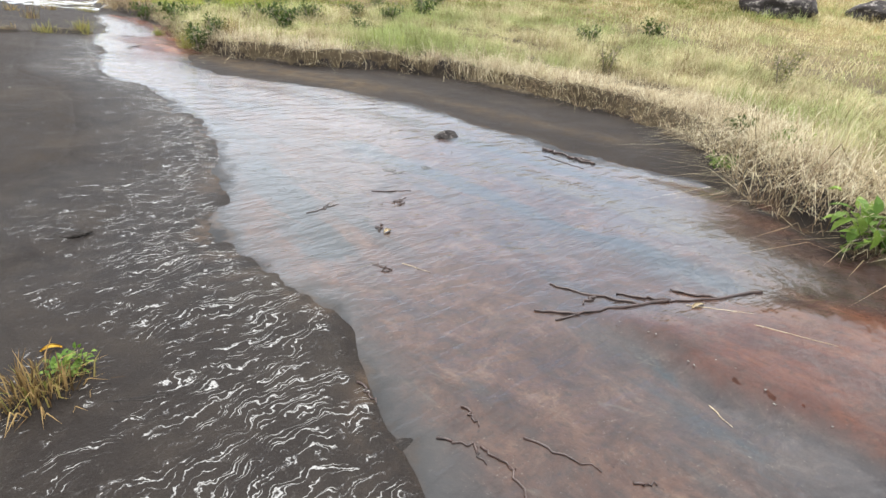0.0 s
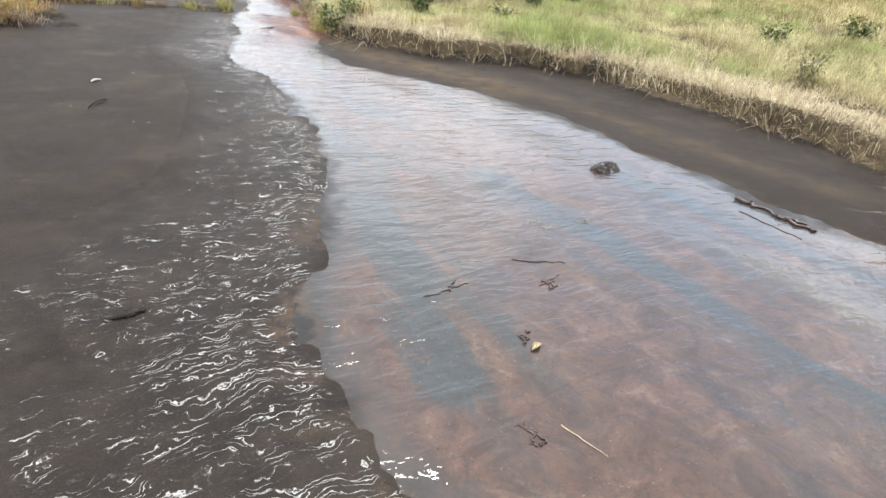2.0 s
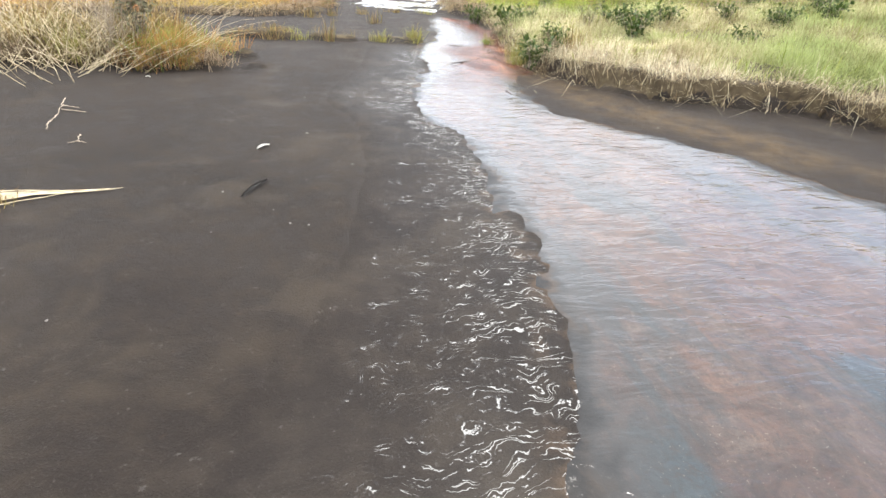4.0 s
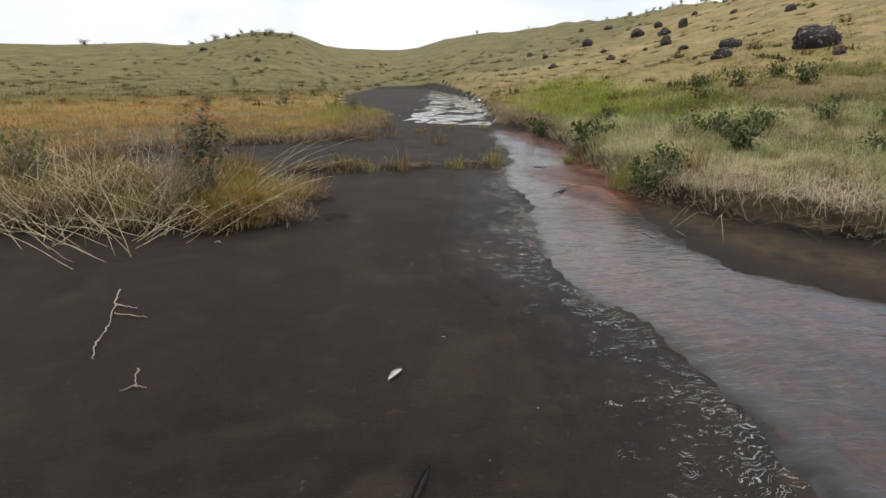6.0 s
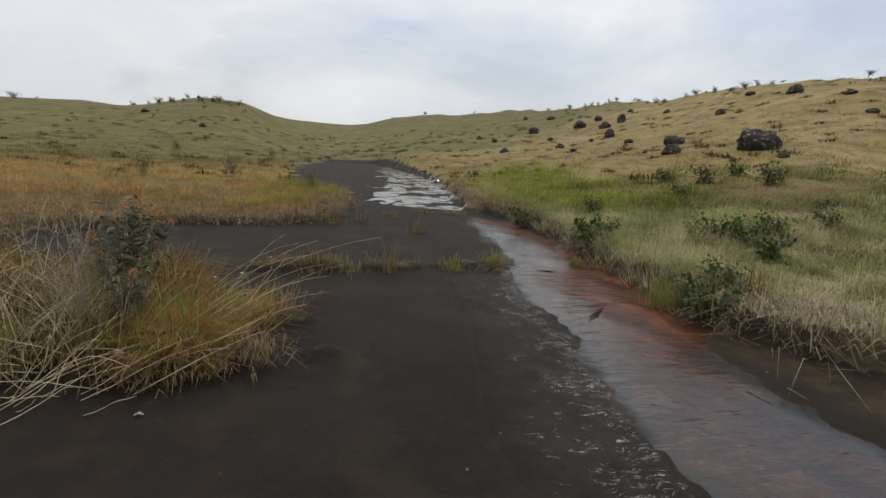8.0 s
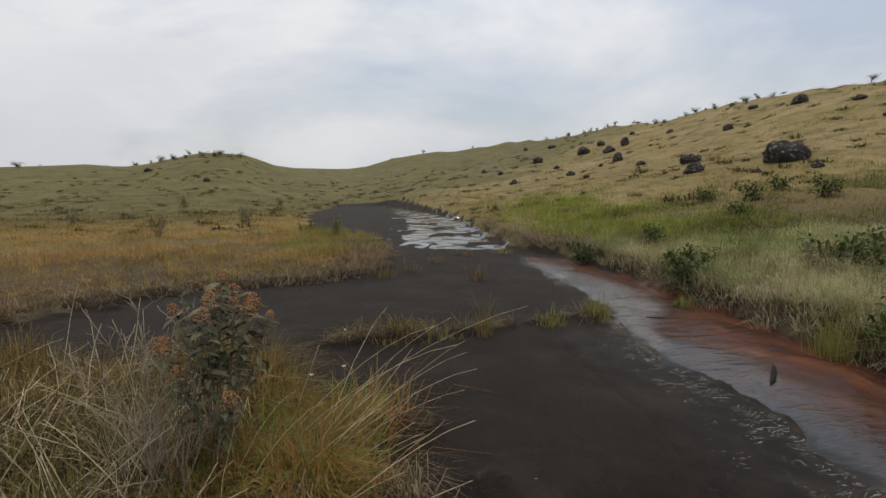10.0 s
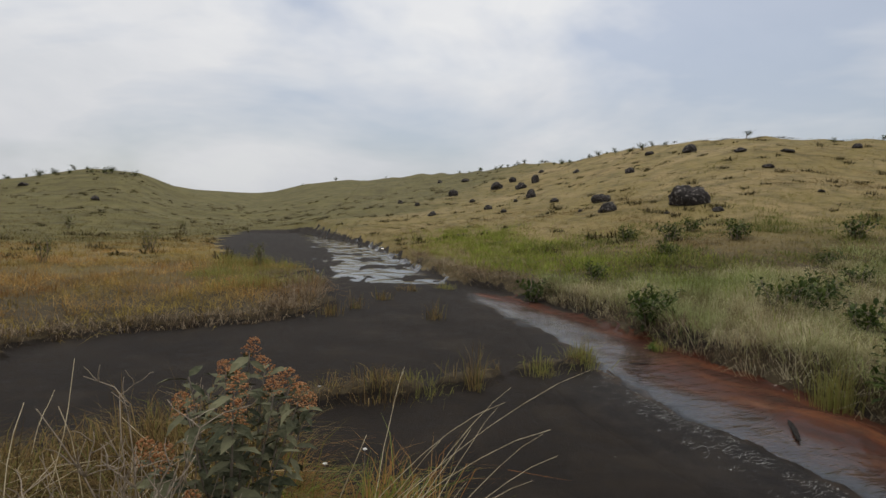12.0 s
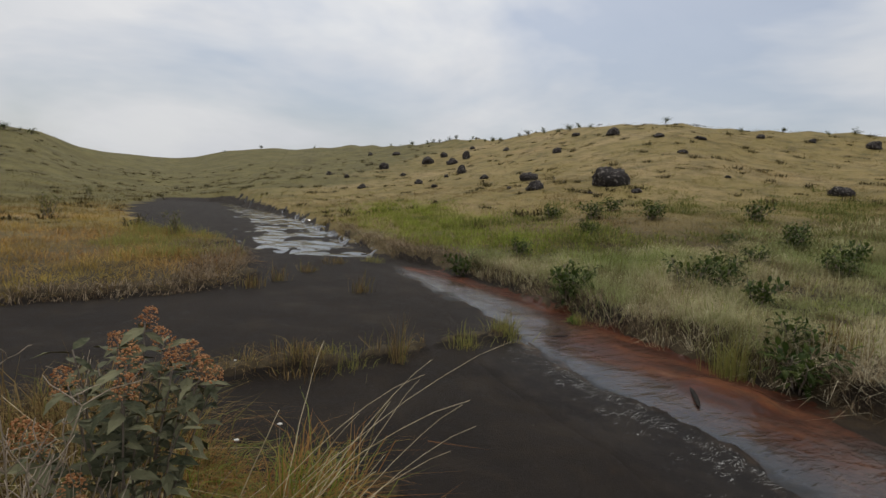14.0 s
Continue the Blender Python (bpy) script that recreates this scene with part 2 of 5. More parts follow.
def stream_material(name, scale, strength):
    """A hand's breadth of clear water: the stained bed under a rippled, glossy skin."""
    m = Mat(name)
    col, grain = bed_colour(m)
    rock, mid, fine = rock_colour(m)
    depth = m.zone(1)
    at = m.n.new("ShaderNodeAttribute")
    at.attribute_name = "zone"
    stain = at.outputs["Alpha"]
    edge = m.math("ADD", m.math("MULTIPLY", m.math("SUBTRACT", m.noise(2.4, 8, 0.72, 0.6), 0.5), 1.7), depth)
    base = m.mix(m.ramp(edge, (0.28, 0.0), (0.95, 1.0)), m.mix(0.45, rock, (0.022, 0.026, 0.029)), col)
    rim = m.math("MULTIPLY", m.ramp(edge, (0.0, 0.0), (0.14, 0.22), (0.32, 0.0)), m.ramp(m.noise(1.6, 4, 0.6), (0.42, 0.0), (0.60, 1.0)))
    base = m.mix(rim, base, (0.13, 0.075, 0.036))
    return m.set(Base_Color=base, Roughness=0.8, Specular_IOR_Level=0.1, Normal=m.bump(m.mix(0.5, grain, mid), 0.7, 0.02), Coat_Weight=m.math("MULTIPLY", m.ramp(edge, (0.0, 0.15), (0.45, 1.0)), m.ramp(stain, (0.0, 1.0), (0.8, 0.36))), Coat_Roughness=0.05, Coat_IOR=1.33, Coat_Normal=ripples(m, scale, (1.0, 2.6, 1.0), -20, strength)).m


def upper_material():
    m = Mat("upper_stream_water")
    rock, mid, fine = rock_colour(m)
    return m.set(Base_Color=rock, Roughness=0.8, Specular_IOR_Level=0.1, Coat_Weight=1.0, Coat_Roughness=0.05, Coat_IOR=1.40, Coat_Normal=ripples(m, 5.0, (1.0, 2.4, 1.0), -10, 0.2)).m


def film_material():
    """A thin sheet of water that breaks into steep small waves over the dark rock."""
    m = Mat("film_water")
    rock, mid, fine = rock_colour(m)
    wet = m.zone(2)
    base = m.mix(m.math("MULTIPLY", wet, 0.3), rock, m.mix(1.0, rock, (0.6, 0.6, 0.62), "MULTIPLY"))

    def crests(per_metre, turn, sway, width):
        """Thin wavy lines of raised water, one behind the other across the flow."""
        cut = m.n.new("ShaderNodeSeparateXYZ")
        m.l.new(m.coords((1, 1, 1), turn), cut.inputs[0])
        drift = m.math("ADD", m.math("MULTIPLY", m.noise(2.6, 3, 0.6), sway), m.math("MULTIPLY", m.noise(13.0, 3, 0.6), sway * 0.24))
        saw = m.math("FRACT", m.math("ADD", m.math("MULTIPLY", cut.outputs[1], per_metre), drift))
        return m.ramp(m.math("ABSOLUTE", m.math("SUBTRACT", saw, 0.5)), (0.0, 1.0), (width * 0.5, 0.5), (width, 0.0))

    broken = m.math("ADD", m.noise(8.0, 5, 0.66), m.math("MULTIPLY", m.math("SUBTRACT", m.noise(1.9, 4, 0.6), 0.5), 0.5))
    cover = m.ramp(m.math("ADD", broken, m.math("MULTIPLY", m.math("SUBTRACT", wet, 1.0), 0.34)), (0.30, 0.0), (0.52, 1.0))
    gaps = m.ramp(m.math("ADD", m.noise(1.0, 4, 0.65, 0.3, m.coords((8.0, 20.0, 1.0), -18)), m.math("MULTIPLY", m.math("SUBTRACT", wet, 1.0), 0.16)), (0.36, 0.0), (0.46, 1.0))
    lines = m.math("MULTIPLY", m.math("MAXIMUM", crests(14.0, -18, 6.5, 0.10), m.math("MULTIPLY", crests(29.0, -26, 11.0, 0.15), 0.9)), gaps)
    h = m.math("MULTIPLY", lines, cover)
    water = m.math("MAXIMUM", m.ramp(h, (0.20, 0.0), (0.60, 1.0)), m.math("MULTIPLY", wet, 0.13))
    # tan crust on the rim of the channel
    base = m.mix(m.math("MULTIPLY", m.zone(1), m.ramp(m.noise(3.5, 5, 0.65), (0.48, 0.0), (0.62, 0.5))), base, (0.095, 0.062, 0.038))
    # sun glints on the sharpest crests, put into the base colour as pale lines
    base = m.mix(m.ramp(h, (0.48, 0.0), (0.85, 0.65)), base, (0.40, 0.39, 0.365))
    grit = m.mix(0.5, m.mix(0.5, fine, m.noise(28, 6, 0.75)), m.mix(0.5, mid, m.noise(1.8, 4, 0.6)))
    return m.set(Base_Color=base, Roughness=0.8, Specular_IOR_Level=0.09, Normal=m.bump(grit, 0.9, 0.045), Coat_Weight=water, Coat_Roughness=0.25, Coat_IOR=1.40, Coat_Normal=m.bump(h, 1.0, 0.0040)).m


def blade_material(name, *stops, patch=None, patch_scale=0.3, mottle_scale=0.0, west=False):
    m = Mat(name)
    col = m.ramp(m.island(), *stops)
    if patch:
        col = m.mix(m.ramp(m.noise(patch_scale, 4, 0.6), (0.42, 0.0), (0.6, 0.85)), col, m.mix(1.0, m.ramp(m.island(), (0, 0.7), (1, 1.25)), patch, "MULTIPLY"))
    if west:
        col = m.mix(west_green(m), col, m.ramp(m.island(), (0.0, (0.068, 0.066, 0.021)), (1.0, (0.155, 0.140, 0.052))))
    # mottles the blades darker and lighter by noise, for a cushioned look
    if mottle_scale:
        col = m.mix(1.0, col, m.ramp(m.noise(mottle_scale, 5, 0.65, 0.4), (0.36, (0.42, 0.36, 0.30)), (0.50, (0.92, 0.90, 0.86)), (0.68, (1.25, 1.22, 1.18))), "MULTIPLY")
    m.set(Base_Color=col, Roughness=0.8, Specular_IOR_Level=0.1)
    m.let_through(col, 0.42)
    return m.m


def stone_material(name, dark, light, lichen=0.5):
    m = Mat(name)
    co = m.coords(local=True)
    col = m.ramp(m.noise(1.6, 6, 0.65, 0.3, co), (0.3, dark), (0.72, light))
    col = m.mix(m.ramp(m.noise(4.5, 5, 0.7, 0.0, co), (0.54, 0.0), (0.62, lichen)), col, (0.27, 0.24, 0.215))
    return m.set(Base_Color=col, Roughness=0.88, Specular_IOR_Level=0.2, Normal=m.bump(m.noise(9, 6, 0.7, 0.0, co), 0.7, 0.06)).m


def plain_material(name, a, b, scale=30.0, rough=0.8):
    m = Mat(name)
    col = m.ramp(m.noise(scale, 4, 0.6, 0.0, m.coords(local=True)), (0.3, a), (0.7, b))
    return m.set(Base_Color=col, Roughness=rough).m


def leaf_material(name, a, b, rough=0.5):
    m = Mat(name)
    col = m.ramp(m.island(), (0.0, a), (1.0, b))
    m.set(Base_Color=col, Roughness=rough, Specular_IOR_Level=0.2)
    m.let_through(col, 0.3)
    return m.m


GROUND = ground_material()
WATER = stream_material("stream_water", 10.0, 0.5)
FAR_WATER = upper_material()
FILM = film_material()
STRAW = blade_material("straw_grass", (0.0, (0.26, 0.21, 0.11)), (0.35, (0.43, 0.38, 0.22)), (0.8, (0.60, 0.55, 0.37)), (1.0, (0.26, 0.29, 0.11)), patch=(0.23, 0.29, 0.10, 1), patch_scale=0.30, mottle_scale=1.5)
PALE_STRAW = blade_material("pale_straw", (0.0, (0.22, 0.165, 0.098)), (0.4, (0.42, 0.355, 0.225)), (1.0, (0.64, 0.58, 0.42)))
CLUMP_STRAW = blade_material("clump_straw", (0.0, (0.05, 0.032, 0.015)), (0.4, (0.155, 0.100, 0.040)), (0.7, (0.34, 0.235, 0.10)), (1.0, (0.13, 0.145, 0.032)))
TUFT_GREEN = blade_material("tuft_green", (0.0, (0.26, 0.21, 0.08)), (0.5, (0.20, 0.20, 0.055)), (1.0, (0.30, 0.30, 0.09)))
GREY_STRAW = blade_material("grey_straw", (0.0, (0.060, 0.040, 0.025)), (0.5, (0.19, 0.135, 0.082)), (1.0, (0.42, 0.34, 0.24)))
GREEN_GRASS = blade_material("green_grass", (0.0, (0.14, 0.20, 0.020)), (0.6, (0.235, 0.30, 0.045)), (1.0, (0.38, 0.39, 0.11)), mottle_scale=0.9)
RUST_GRASS = blade_material("rust_grass", (0.0, (0.25, 0.110, 0.033)), (0.5, (0.42, 0.235, 0.080)), (1.0, (0.55, 0.39, 0.165)), patch=(0.28, 0.225, 0.055, 1), patch_scale=0.22, mottle_scale=1.1, west=True)
HILL_GRASS = blade_material("hill_grass", (0.0, (0.13, 0.10, 0.044)), (0.5, (0.252, 0.182, 0.083)), (1.0, (0.38, 0.288, 0.147)), patch=(0.20, 0.20, 0.065, 1), patch_scale=0.09, mottle_scale=0.8, west=True)
DARK_TUSSOCK = blade_material("dark_tussock", (0.0, (0.07, 0.055, 0.022)), (0.6, (0.14, 0.105, 0.042)), (1.0, (0.21, 0.14, 0.06)))
SCRUB = blade_material("hill_scrub", (0.0, (0.030, 0.026, 0.013)), (0.6, (0.066, 0.055, 0.025)), (1.0, (0.115, 0.09, 0.043)))
UNDERGROWTH = blade_material("undergrowth", (0.0, (0.075, 0.090, 0.022)), (0.6, (0.165, 0.175, 0.050)), (1.0, (0.28, 0.26, 0.10)))
BOULDER = stone_material("boulder_stone", (0.016, 0.0135, 0.0125), (0.048, 0.041, 0.038), 0.75)
LEAF_DARK = leaf_material("dark_leaf", (0.028, 0.048, 0.010), (0.095, 0.125, 0.028), 0.65)
LEAF_BRIGHT = leaf_material("bright_leaf", (0.07, 0.13, 0.02), (0.17, 0.25, 0.04), 0.6)
LEAF_GREY = leaf_material("grey_leaf", (0.075, 0.085, 0.025), (0.19, 0.18, 0.07), 0.75)
FLOWER = leaf_material("rust_flower", (0.30, 0.10, 0.03), (0.62, 0.36, 0.18), 0.85)
TWIG = plain_material("twig_bark", (0.10, 0.075, 0.055), (0.24, 0.2, 0.16))
FOAM = plain_material("foam", (0.13, 0.125, 0.11), (0.22, 0.215, 0.20), 40)
WET_WOOD = plain_material("wet_wood", (0.014, 0.008, 0.006), (0.05, 0.025, 0.018), 18, 0.45)

# ---- plan of the place ----
YS_RG = ((-6, 4.6), (1.8, 4.9), (2.6, 5.05), (3.2, 5.3), (4.2, 6.05), (5.1, 6.5), (6.5, 6.5), (7.5, 6.0), (9, 5.45), (9.8, 5.0), (10.4, 4.3), (10.6, 3.2), (10.75, 2.3), (11.0, 1.8), (11.4, 1.36), (11.95, .96), (12.4, .78), (13.0, .64), (13.8, .52), (15, .25), (18.2, -.05), (20.4, -.6), (22.2, -1.7), (26.5, -2.6), (41, -4.6), (66, -11.4))
YS_RW = ((-6, 4.7), (2.4, 5.1), (3.3, 5.4), (3.6, 5.4), (3.9, 5.05), (4.5, 4.44), (5.6, 4.1), (6.7, 3.67), (8.3, 2.8), (9, 1.65), (9.4, 1.15), (10, .75), (11.5, .45), (12.3, .72), (13.6, .66), (15, .4), (17.3, .05), (19, -.5), (20.6, -1.5))
YS_LW = ((-6, 1.4), (1.1, 1.19), (2.15, 1.15), (2.6, .89), (3.3, .7), (4.8, .82), (5.8, .67), (7.2, .33), (8.1, .02), (8.5, -.19), (8.9, -.55), (9.5, -.72), (11.4, -.85), (12.4, -1.1), (13.2, -1.25), (14.3, -1.35), (14.9, -1.2), (17, -1.5), (19.4, -1.9), (20.6, -1.9))
YS_UL = ((22.2, -3.6), (23.0, -5.2), (23.8, -5.5), (26, -5.5), (33, -6.1), (40, -7.5), (57, -11.2), (66, -12.5))
YS_UR = ((22.2, -2.6), (24, -2.5), (33, -3.0), (40, -4.6), (48, -6.2), (57, -8.8), (66, -11.5))
YS_LG = ((-6, -9), (12, -9.2), (14.5, -9), (15.6, -8.5), (16.4, -7.1), (17, -5.6), (17.6, -5.2), (21.4, -5.4), (22.2, -6.6), (25.3, -6.4), (26.5, -8), (29.4, -10), (35, -12), (48, -16), (63, -17), (66, -11.5))
SKY = ((-180, 1.5, 120), (-90, 1.8, 130), (-60, 2.0, 140), (-42, 2.1, 140), (-37, 2.5, 140), (-33, 2.4, 130), (-27, 3.6, 120), (-24, 3.6, 120), (-20, 2.3, 150), (-13, 2.1, 190), (-7, 3.6, 170), (2, 4.3, 150), (10, 5.1, 120), (21, 6.5, 95), (30, 7.8, 80), (36, 8.2, 75), (45, 7.1, 75), (52, 6.4, 75), (75, 6, 75), (120, 3, 90), (180, 1.5, 120))
CENTRE = (-3.6, 8.0)


def along(rows, y, column=1):
    r = np.array(rows)
    return np.interp(y, r[:, 0], r[:, column])


def smooth(a, b, v):
    t = np.clip((v - a) / (b - a), 0, 1)
    return t * t * (3 - 2 * t)


_rng = np.random.default_rng(7)
_waves = [(_rng.uniform(0.5, 1.5) * f, _rng.uniform(0, 6.28), _rng.uniform(0, 6.28)) for f in (0.08, 0.13, 0.3, 0.45, 0.9, 1.3, 2.6, 3.9, 6.0)]


def rumple(x, y, lo, hi):
    """A smooth uneven field about 0, of waves between the two frequencies."""
    v = np.zeros_like(x)
    for f, turn, phase in _waves:
        if lo <= f < hi:
            u = x * math.cos(turn) + y * math.sin(turn)
            w = -x * math.sin(turn) + y * math.cos(turn)
            v = v + np.sin(f * 2 * u + phase + 1.3 * np.sin(f * 1.1 * w + turn)) / (f ** 0.5)
    return v * 0.4


def zones(x, y):
    """How much each place is grass soil, stream bed, and under the thin film."""
    j = 0.20 * rumple(x * 2.2, y * 2.2, 0.2, 9)
    j = j + 0.07 * rumple(x * 7, y * 7, 0.4, 9)
    right = smooth(-0.12, 0.12, x - along(YS_RG, y) + j)
    left = smooth(-0.15, 0.15, along(YS_LG, y) - x + j * 2)
    far = smooth(65, 67, y)
    clump = 1 - smooth(0.86, 1.08, ((np.abs((x + 6.3 - 0.18 * (y - 10.4)) / 2.5)) ** 2.6 + np.abs((y - 10.6) / 1.5) ** 2.6) ** (1 / 2.6) + j)
    behind = smooth(-5, -8, y)
    strip_y = 13.05 + (x + 4.6) * 0.42
    strip = (1 - smooth(0.03, 0.17, np.abs(y - strip_y - 0.12 * np.sin(x * 2.3)) + j * 0.5)) * smooth(-4.9, -4.5, x) * (1 - smooth(-1.45, -1.25, x))
    soil = np.clip(np.maximum.reduce([right, left, far, clump, behind, strip * 0.9]), 0, 1)
    bed = smooth(-0.10, 0.10, x - along(YS_LW, y) + j * 0.7) * smooth(-0.10, 0.10, along(YS_RW, y) - x + j * 0.7) * (1 - smooth(20.2, 20.8, y))
    upper = smooth(-0.2, 0.2, x - along(YS_UL, y) + j * 2) * smooth(-0.2, 0.2, along(YS_UR, y) - x + j * 2) * smooth(22.1, 22.6, y) * (1 - smooth(60, 66, y))
    bed = bed * (1 - smooth(0.1, 0.6, soil))
    # thin film spilling over the slab beside the channel
    w = along(YS_LW, y)
    reach = np.interp(y, [-6, 2.5, 3.5, 5, 7, 9, 11, 14, 17], [2.2, 1.9, 1.6, 1.15, 1.0, 1.0, 1.0, 0.9, 0.4])
    along_edge = (x - (w - reach)) / reach
    film = (0.62 * smooth(-0.05, 0.35, along_edge) + 0.38 * smooth(0.35, 0.95, along_edge)) * (1 - smooth(0.02, 0.15, x - w)) * (1 - smooth(14, 18, y))
    film = film * np.interp(y, [7, 9.5, 13, 17], [1.0, 0.97, 0.93, 0.75])
    upper = upper * smooth(-0.30, -0.10, rumple(x * 1.6, y * 2.6, 0.4, 9) + 0.12 + 0.25 * smooth(24, 34, y))
    return soil, np.maximum(bed, upper), film * (1 - soil), bed, upper * (1 - soil)


def plate_at(x, y):
    """The stained rock plate that stands a little proud of the bed."""
    edge = 2.40 + (1.77 - y) * 0.42 + 0.05 * np.sin(y * 9)
    return smooth(-0.02, 0.10, x - edge) * (1 - smooth(1.55, 1.95, y + 0.15 * (x - 2.4))) * (1 - smooth(4.0, 4.6, x + 0.6 * (y - 1.2)))


def ground_z(x, y):
    x, y = np.asarray(x, float), np.asarray(y, float)
    soil, bed_all, film, bed, upper = zones(x, y)
    dx, dy = x - CENTRE[0], y - CENTRE[1]
    r, az = np.hypot(dx, dy), np.degrees(np.arctan2(dx, dy))
    elev, crest = along(SKY, az), along(SKY, az, 2)
    top = 1.7 + crest * np.tan(np.radians(elev))
    start = np.interp(az, [-180, -30, -14, -5, 25, 60, 180], [20, 40, 45, 28, 10, 8, 20])
    u = np.clip((r - start) / (crest - start), 0, None)
    hill = np.where(u < 1, top * np.clip(u, 0, 1) ** 1.55, top - (u - 1) * crest * 0.05)
    hill = hill + (0.03 * rumple(x, y, 0.2, 0.8) + 0.13 * rumple(x, y, 0.0, 0.2)) * smooth(0.05, 0.4, u)
    d = x - along(YS_RG, y)
    bank = (0.30 + 0.06 * rumple(x, y, 0.8, 9)) * smooth(-0.02, 0.22, d) + 0.03 * np.clip(d, 0, 12)
    clump_or_left = soil * (d < 0) * (0.12 + 0.04 * rumple(x, y, 0.8, 9))
    slab = 0.05 * np.exp(-((x + 4.0) / 3.0) ** 2) + 0.018 * rumple(x, y, 0.8, 9) * (1 - soil) * smooth(60, 30, r)
    slab = slab + 0.03 * smooth(0.2, 1.2, x - along(YS_RW, y)) * (1 - soil)
    edge_drop = -0.012 * bed - 0.02 * upper
    island = 0.06 * (1 - smooth(0.5, 1.05, np.hypot((x - 0.05) / 0.48, (y - 12.45) / 0.55)))
    ledges = -0.02 * smooth(0.0, 0.12, x + 0.25 - 0.35 * np.sin(y * 2.1)) * smooth(2.4, 3.0, y) * (1 - smooth(4.6, 5.2, y)) * (1 - soil)
    return hill * np.where(d > 0, 1, soil) + bank + clump_or_left + slab + edge_drop + 0.045 * plate_at(x, y) + island + ledges


def spread(lo, hi, step, far, grow=1.065):
    mid = list(np.arange(lo, hi + 1e-6, step))
    up, s = [], step
    while not up or up[-1] < far:
        s *= grow
        up.append((up[-1] if up else hi) + s)
    down, s = [], step
    while not down or down[-1] > -far:
        s *= grow
        down.append((down[-1] if down else lo) - s)
    return np.array(down[::-1] + mid + up)


def sheet(name, xs, ys, z, material, keep=None, zone=None):
    gx, gy = np.meshgrid(xs, ys)
    gz = z(gx, gy)
    nx, ny = len(xs), len(ys)
    idx = np.arange(nx * ny).reshape(ny, nx)
    quads = np.stack([idx[:-1, :-1], idx[:-1, 1:], idx[1:, 1:], idx[1:, :-1]], -1).reshape(-1, 4)
    co = np.stack([gx, gy, gz], -1).reshape(-1, 3)
    zc = zone(gx, gy).reshape(-1, 4) if zone else None
    if keep is not None:
        k = keep(gx, gy).reshape(-1)
        quads = quads[k[quads].any(1)]
        used = np.unique(quads)
        back = np.zeros(len(co), int)
        back[used] = np.arange(len(used))
        co, quads = co[used], back[quads]
        zc = zc[used] if zc is not None else None
    me = bpy.data.meshes.new(name)
    me.vertices.add(len(co))
    me.vertices.foreach_set("co", co.astype(np.float32).ravel())
    me.loops.add(quads.size)
    me.loops.foreach_set("vertex_index", quads.astype(np.int32).ravel())
    me.polygons.add(len(quads))
    me.polygons.foreach_set("loop_start", np.arange(0, quads.size, 4, dtype=np.int32))
    me.polygons.foreach_set("use_smooth", np.ones(len(quads), bool))
    me.update(calc_edges=True)
    if zc is not None:
        at = me.color_attributes.new("zone", "FLOAT_COLOR", "POINT")
        at.data.foreach_set("color", zc.astype(np.float32).ravel())
        at = me.color_attributes.new("streaks", "FLOAT_COLOR", "POINT")
        at.data.foreach_set("color", streaks(co[:, 0], co[:, 1]).astype(np.float32).ravel())
    me.materials.append(material)
    return new(name, me)


def band(x, y, ax, ay, bx, by, wide):
    """1 along a straight band from a to b, fading over its edges."""
    t = np.clip(((x - ax) * (bx - ax) + (y - ay) * (by - ay)) / ((bx - ax) ** 2 + (by - ay) ** 2), 0, 1)
    return 1 - smooth(wide * 0.1, wide * 1.7, np.hypot(x - ax - t * (bx - ax), y - ay - t * (by - ay)))


def streaks(x, y):
    """Slate, olive and pink stains of the stream bed, along the flow."""
    slate = np.maximum.reduce([band(x, y, 2.1, 5.25, 3.0, 3.27, 0.16), band(x, y, 3.0, 3.27, 3.5, 1.9, 0.12), band(x, y, 2.2, 2.45, 2.45, 1.3, 0.10), band(x, y, 1.67, 3.22, 1.72, 3.1, 0.13), band(x, y, 3.3, 5.3, 4.3, 3.6, 0.13), band(x, y, 1.1, 4.6, 1.35, 2.9, 0.20)])
    olive = np.maximum.reduce([band(x, y, 3.52, 3.87, 3.95, 2.6, 0.12), 0.6 * band(x, y, 3.6, 8.3, 5.2, 5.2, 0.22), band(x, y, 0.75, 12.0, 1.5, 10.3, 0.30), band(x, y, 1.5, 10.3, 3.2, 8.6, 0.42)])
    pink = np.maximum.reduce([band(x, y, 2.62, 5.3, 3.36, 2.8, 0.17), band(x, y, 2.0, 3.4, 2.1, 1.2, 0.38), band(x, y, 1.6, 7.6, 2.6, 5.8, 0.35)])
    return np.stack([slate, olive, pink, np.ones_like(x)], -1)


def zone_colours(x, y):
    soil, bed_all, film, bed, upper = zones(x, y)
    margin = (1 - smooth(0.25, 0.95, along(YS_RW, y) - x)) * smooth(10.5, 12.5, y) * 0.95
    plate = plate_at(x, y)
    island = 1 - smooth(0.75, 1.1, np.hypot((x - 0.05) / 0.48, (y - 12.45) / 0.55))
    pool = smooth(4.0, 4.7, x) * smooth(3.6, 2.8, y) * 0.2
    across = (x - along(YS_LW, y)) / np.maximum(along(YS_RW, y) - along(YS_LW, y), 0.2)
    far_red = smooth(9.0, 13, y) * 0.75 * smooth(0.0, 0.4, across - 0.30 * smooth(13.5, 16.0, y) - 0.15 + 0.12 * np.sin(y * 1.9))
    patch = 1 - smooth(0.6, 1.1, np.hypot((x - 0.86) / 0.14, (y - 2.72) / 0.2))
    return np.stack([soil, bed, film, np.clip(np.maximum.reduce([margin, plate * 0.55, island, pool, far_red, patch]), 0, 1)], -1)


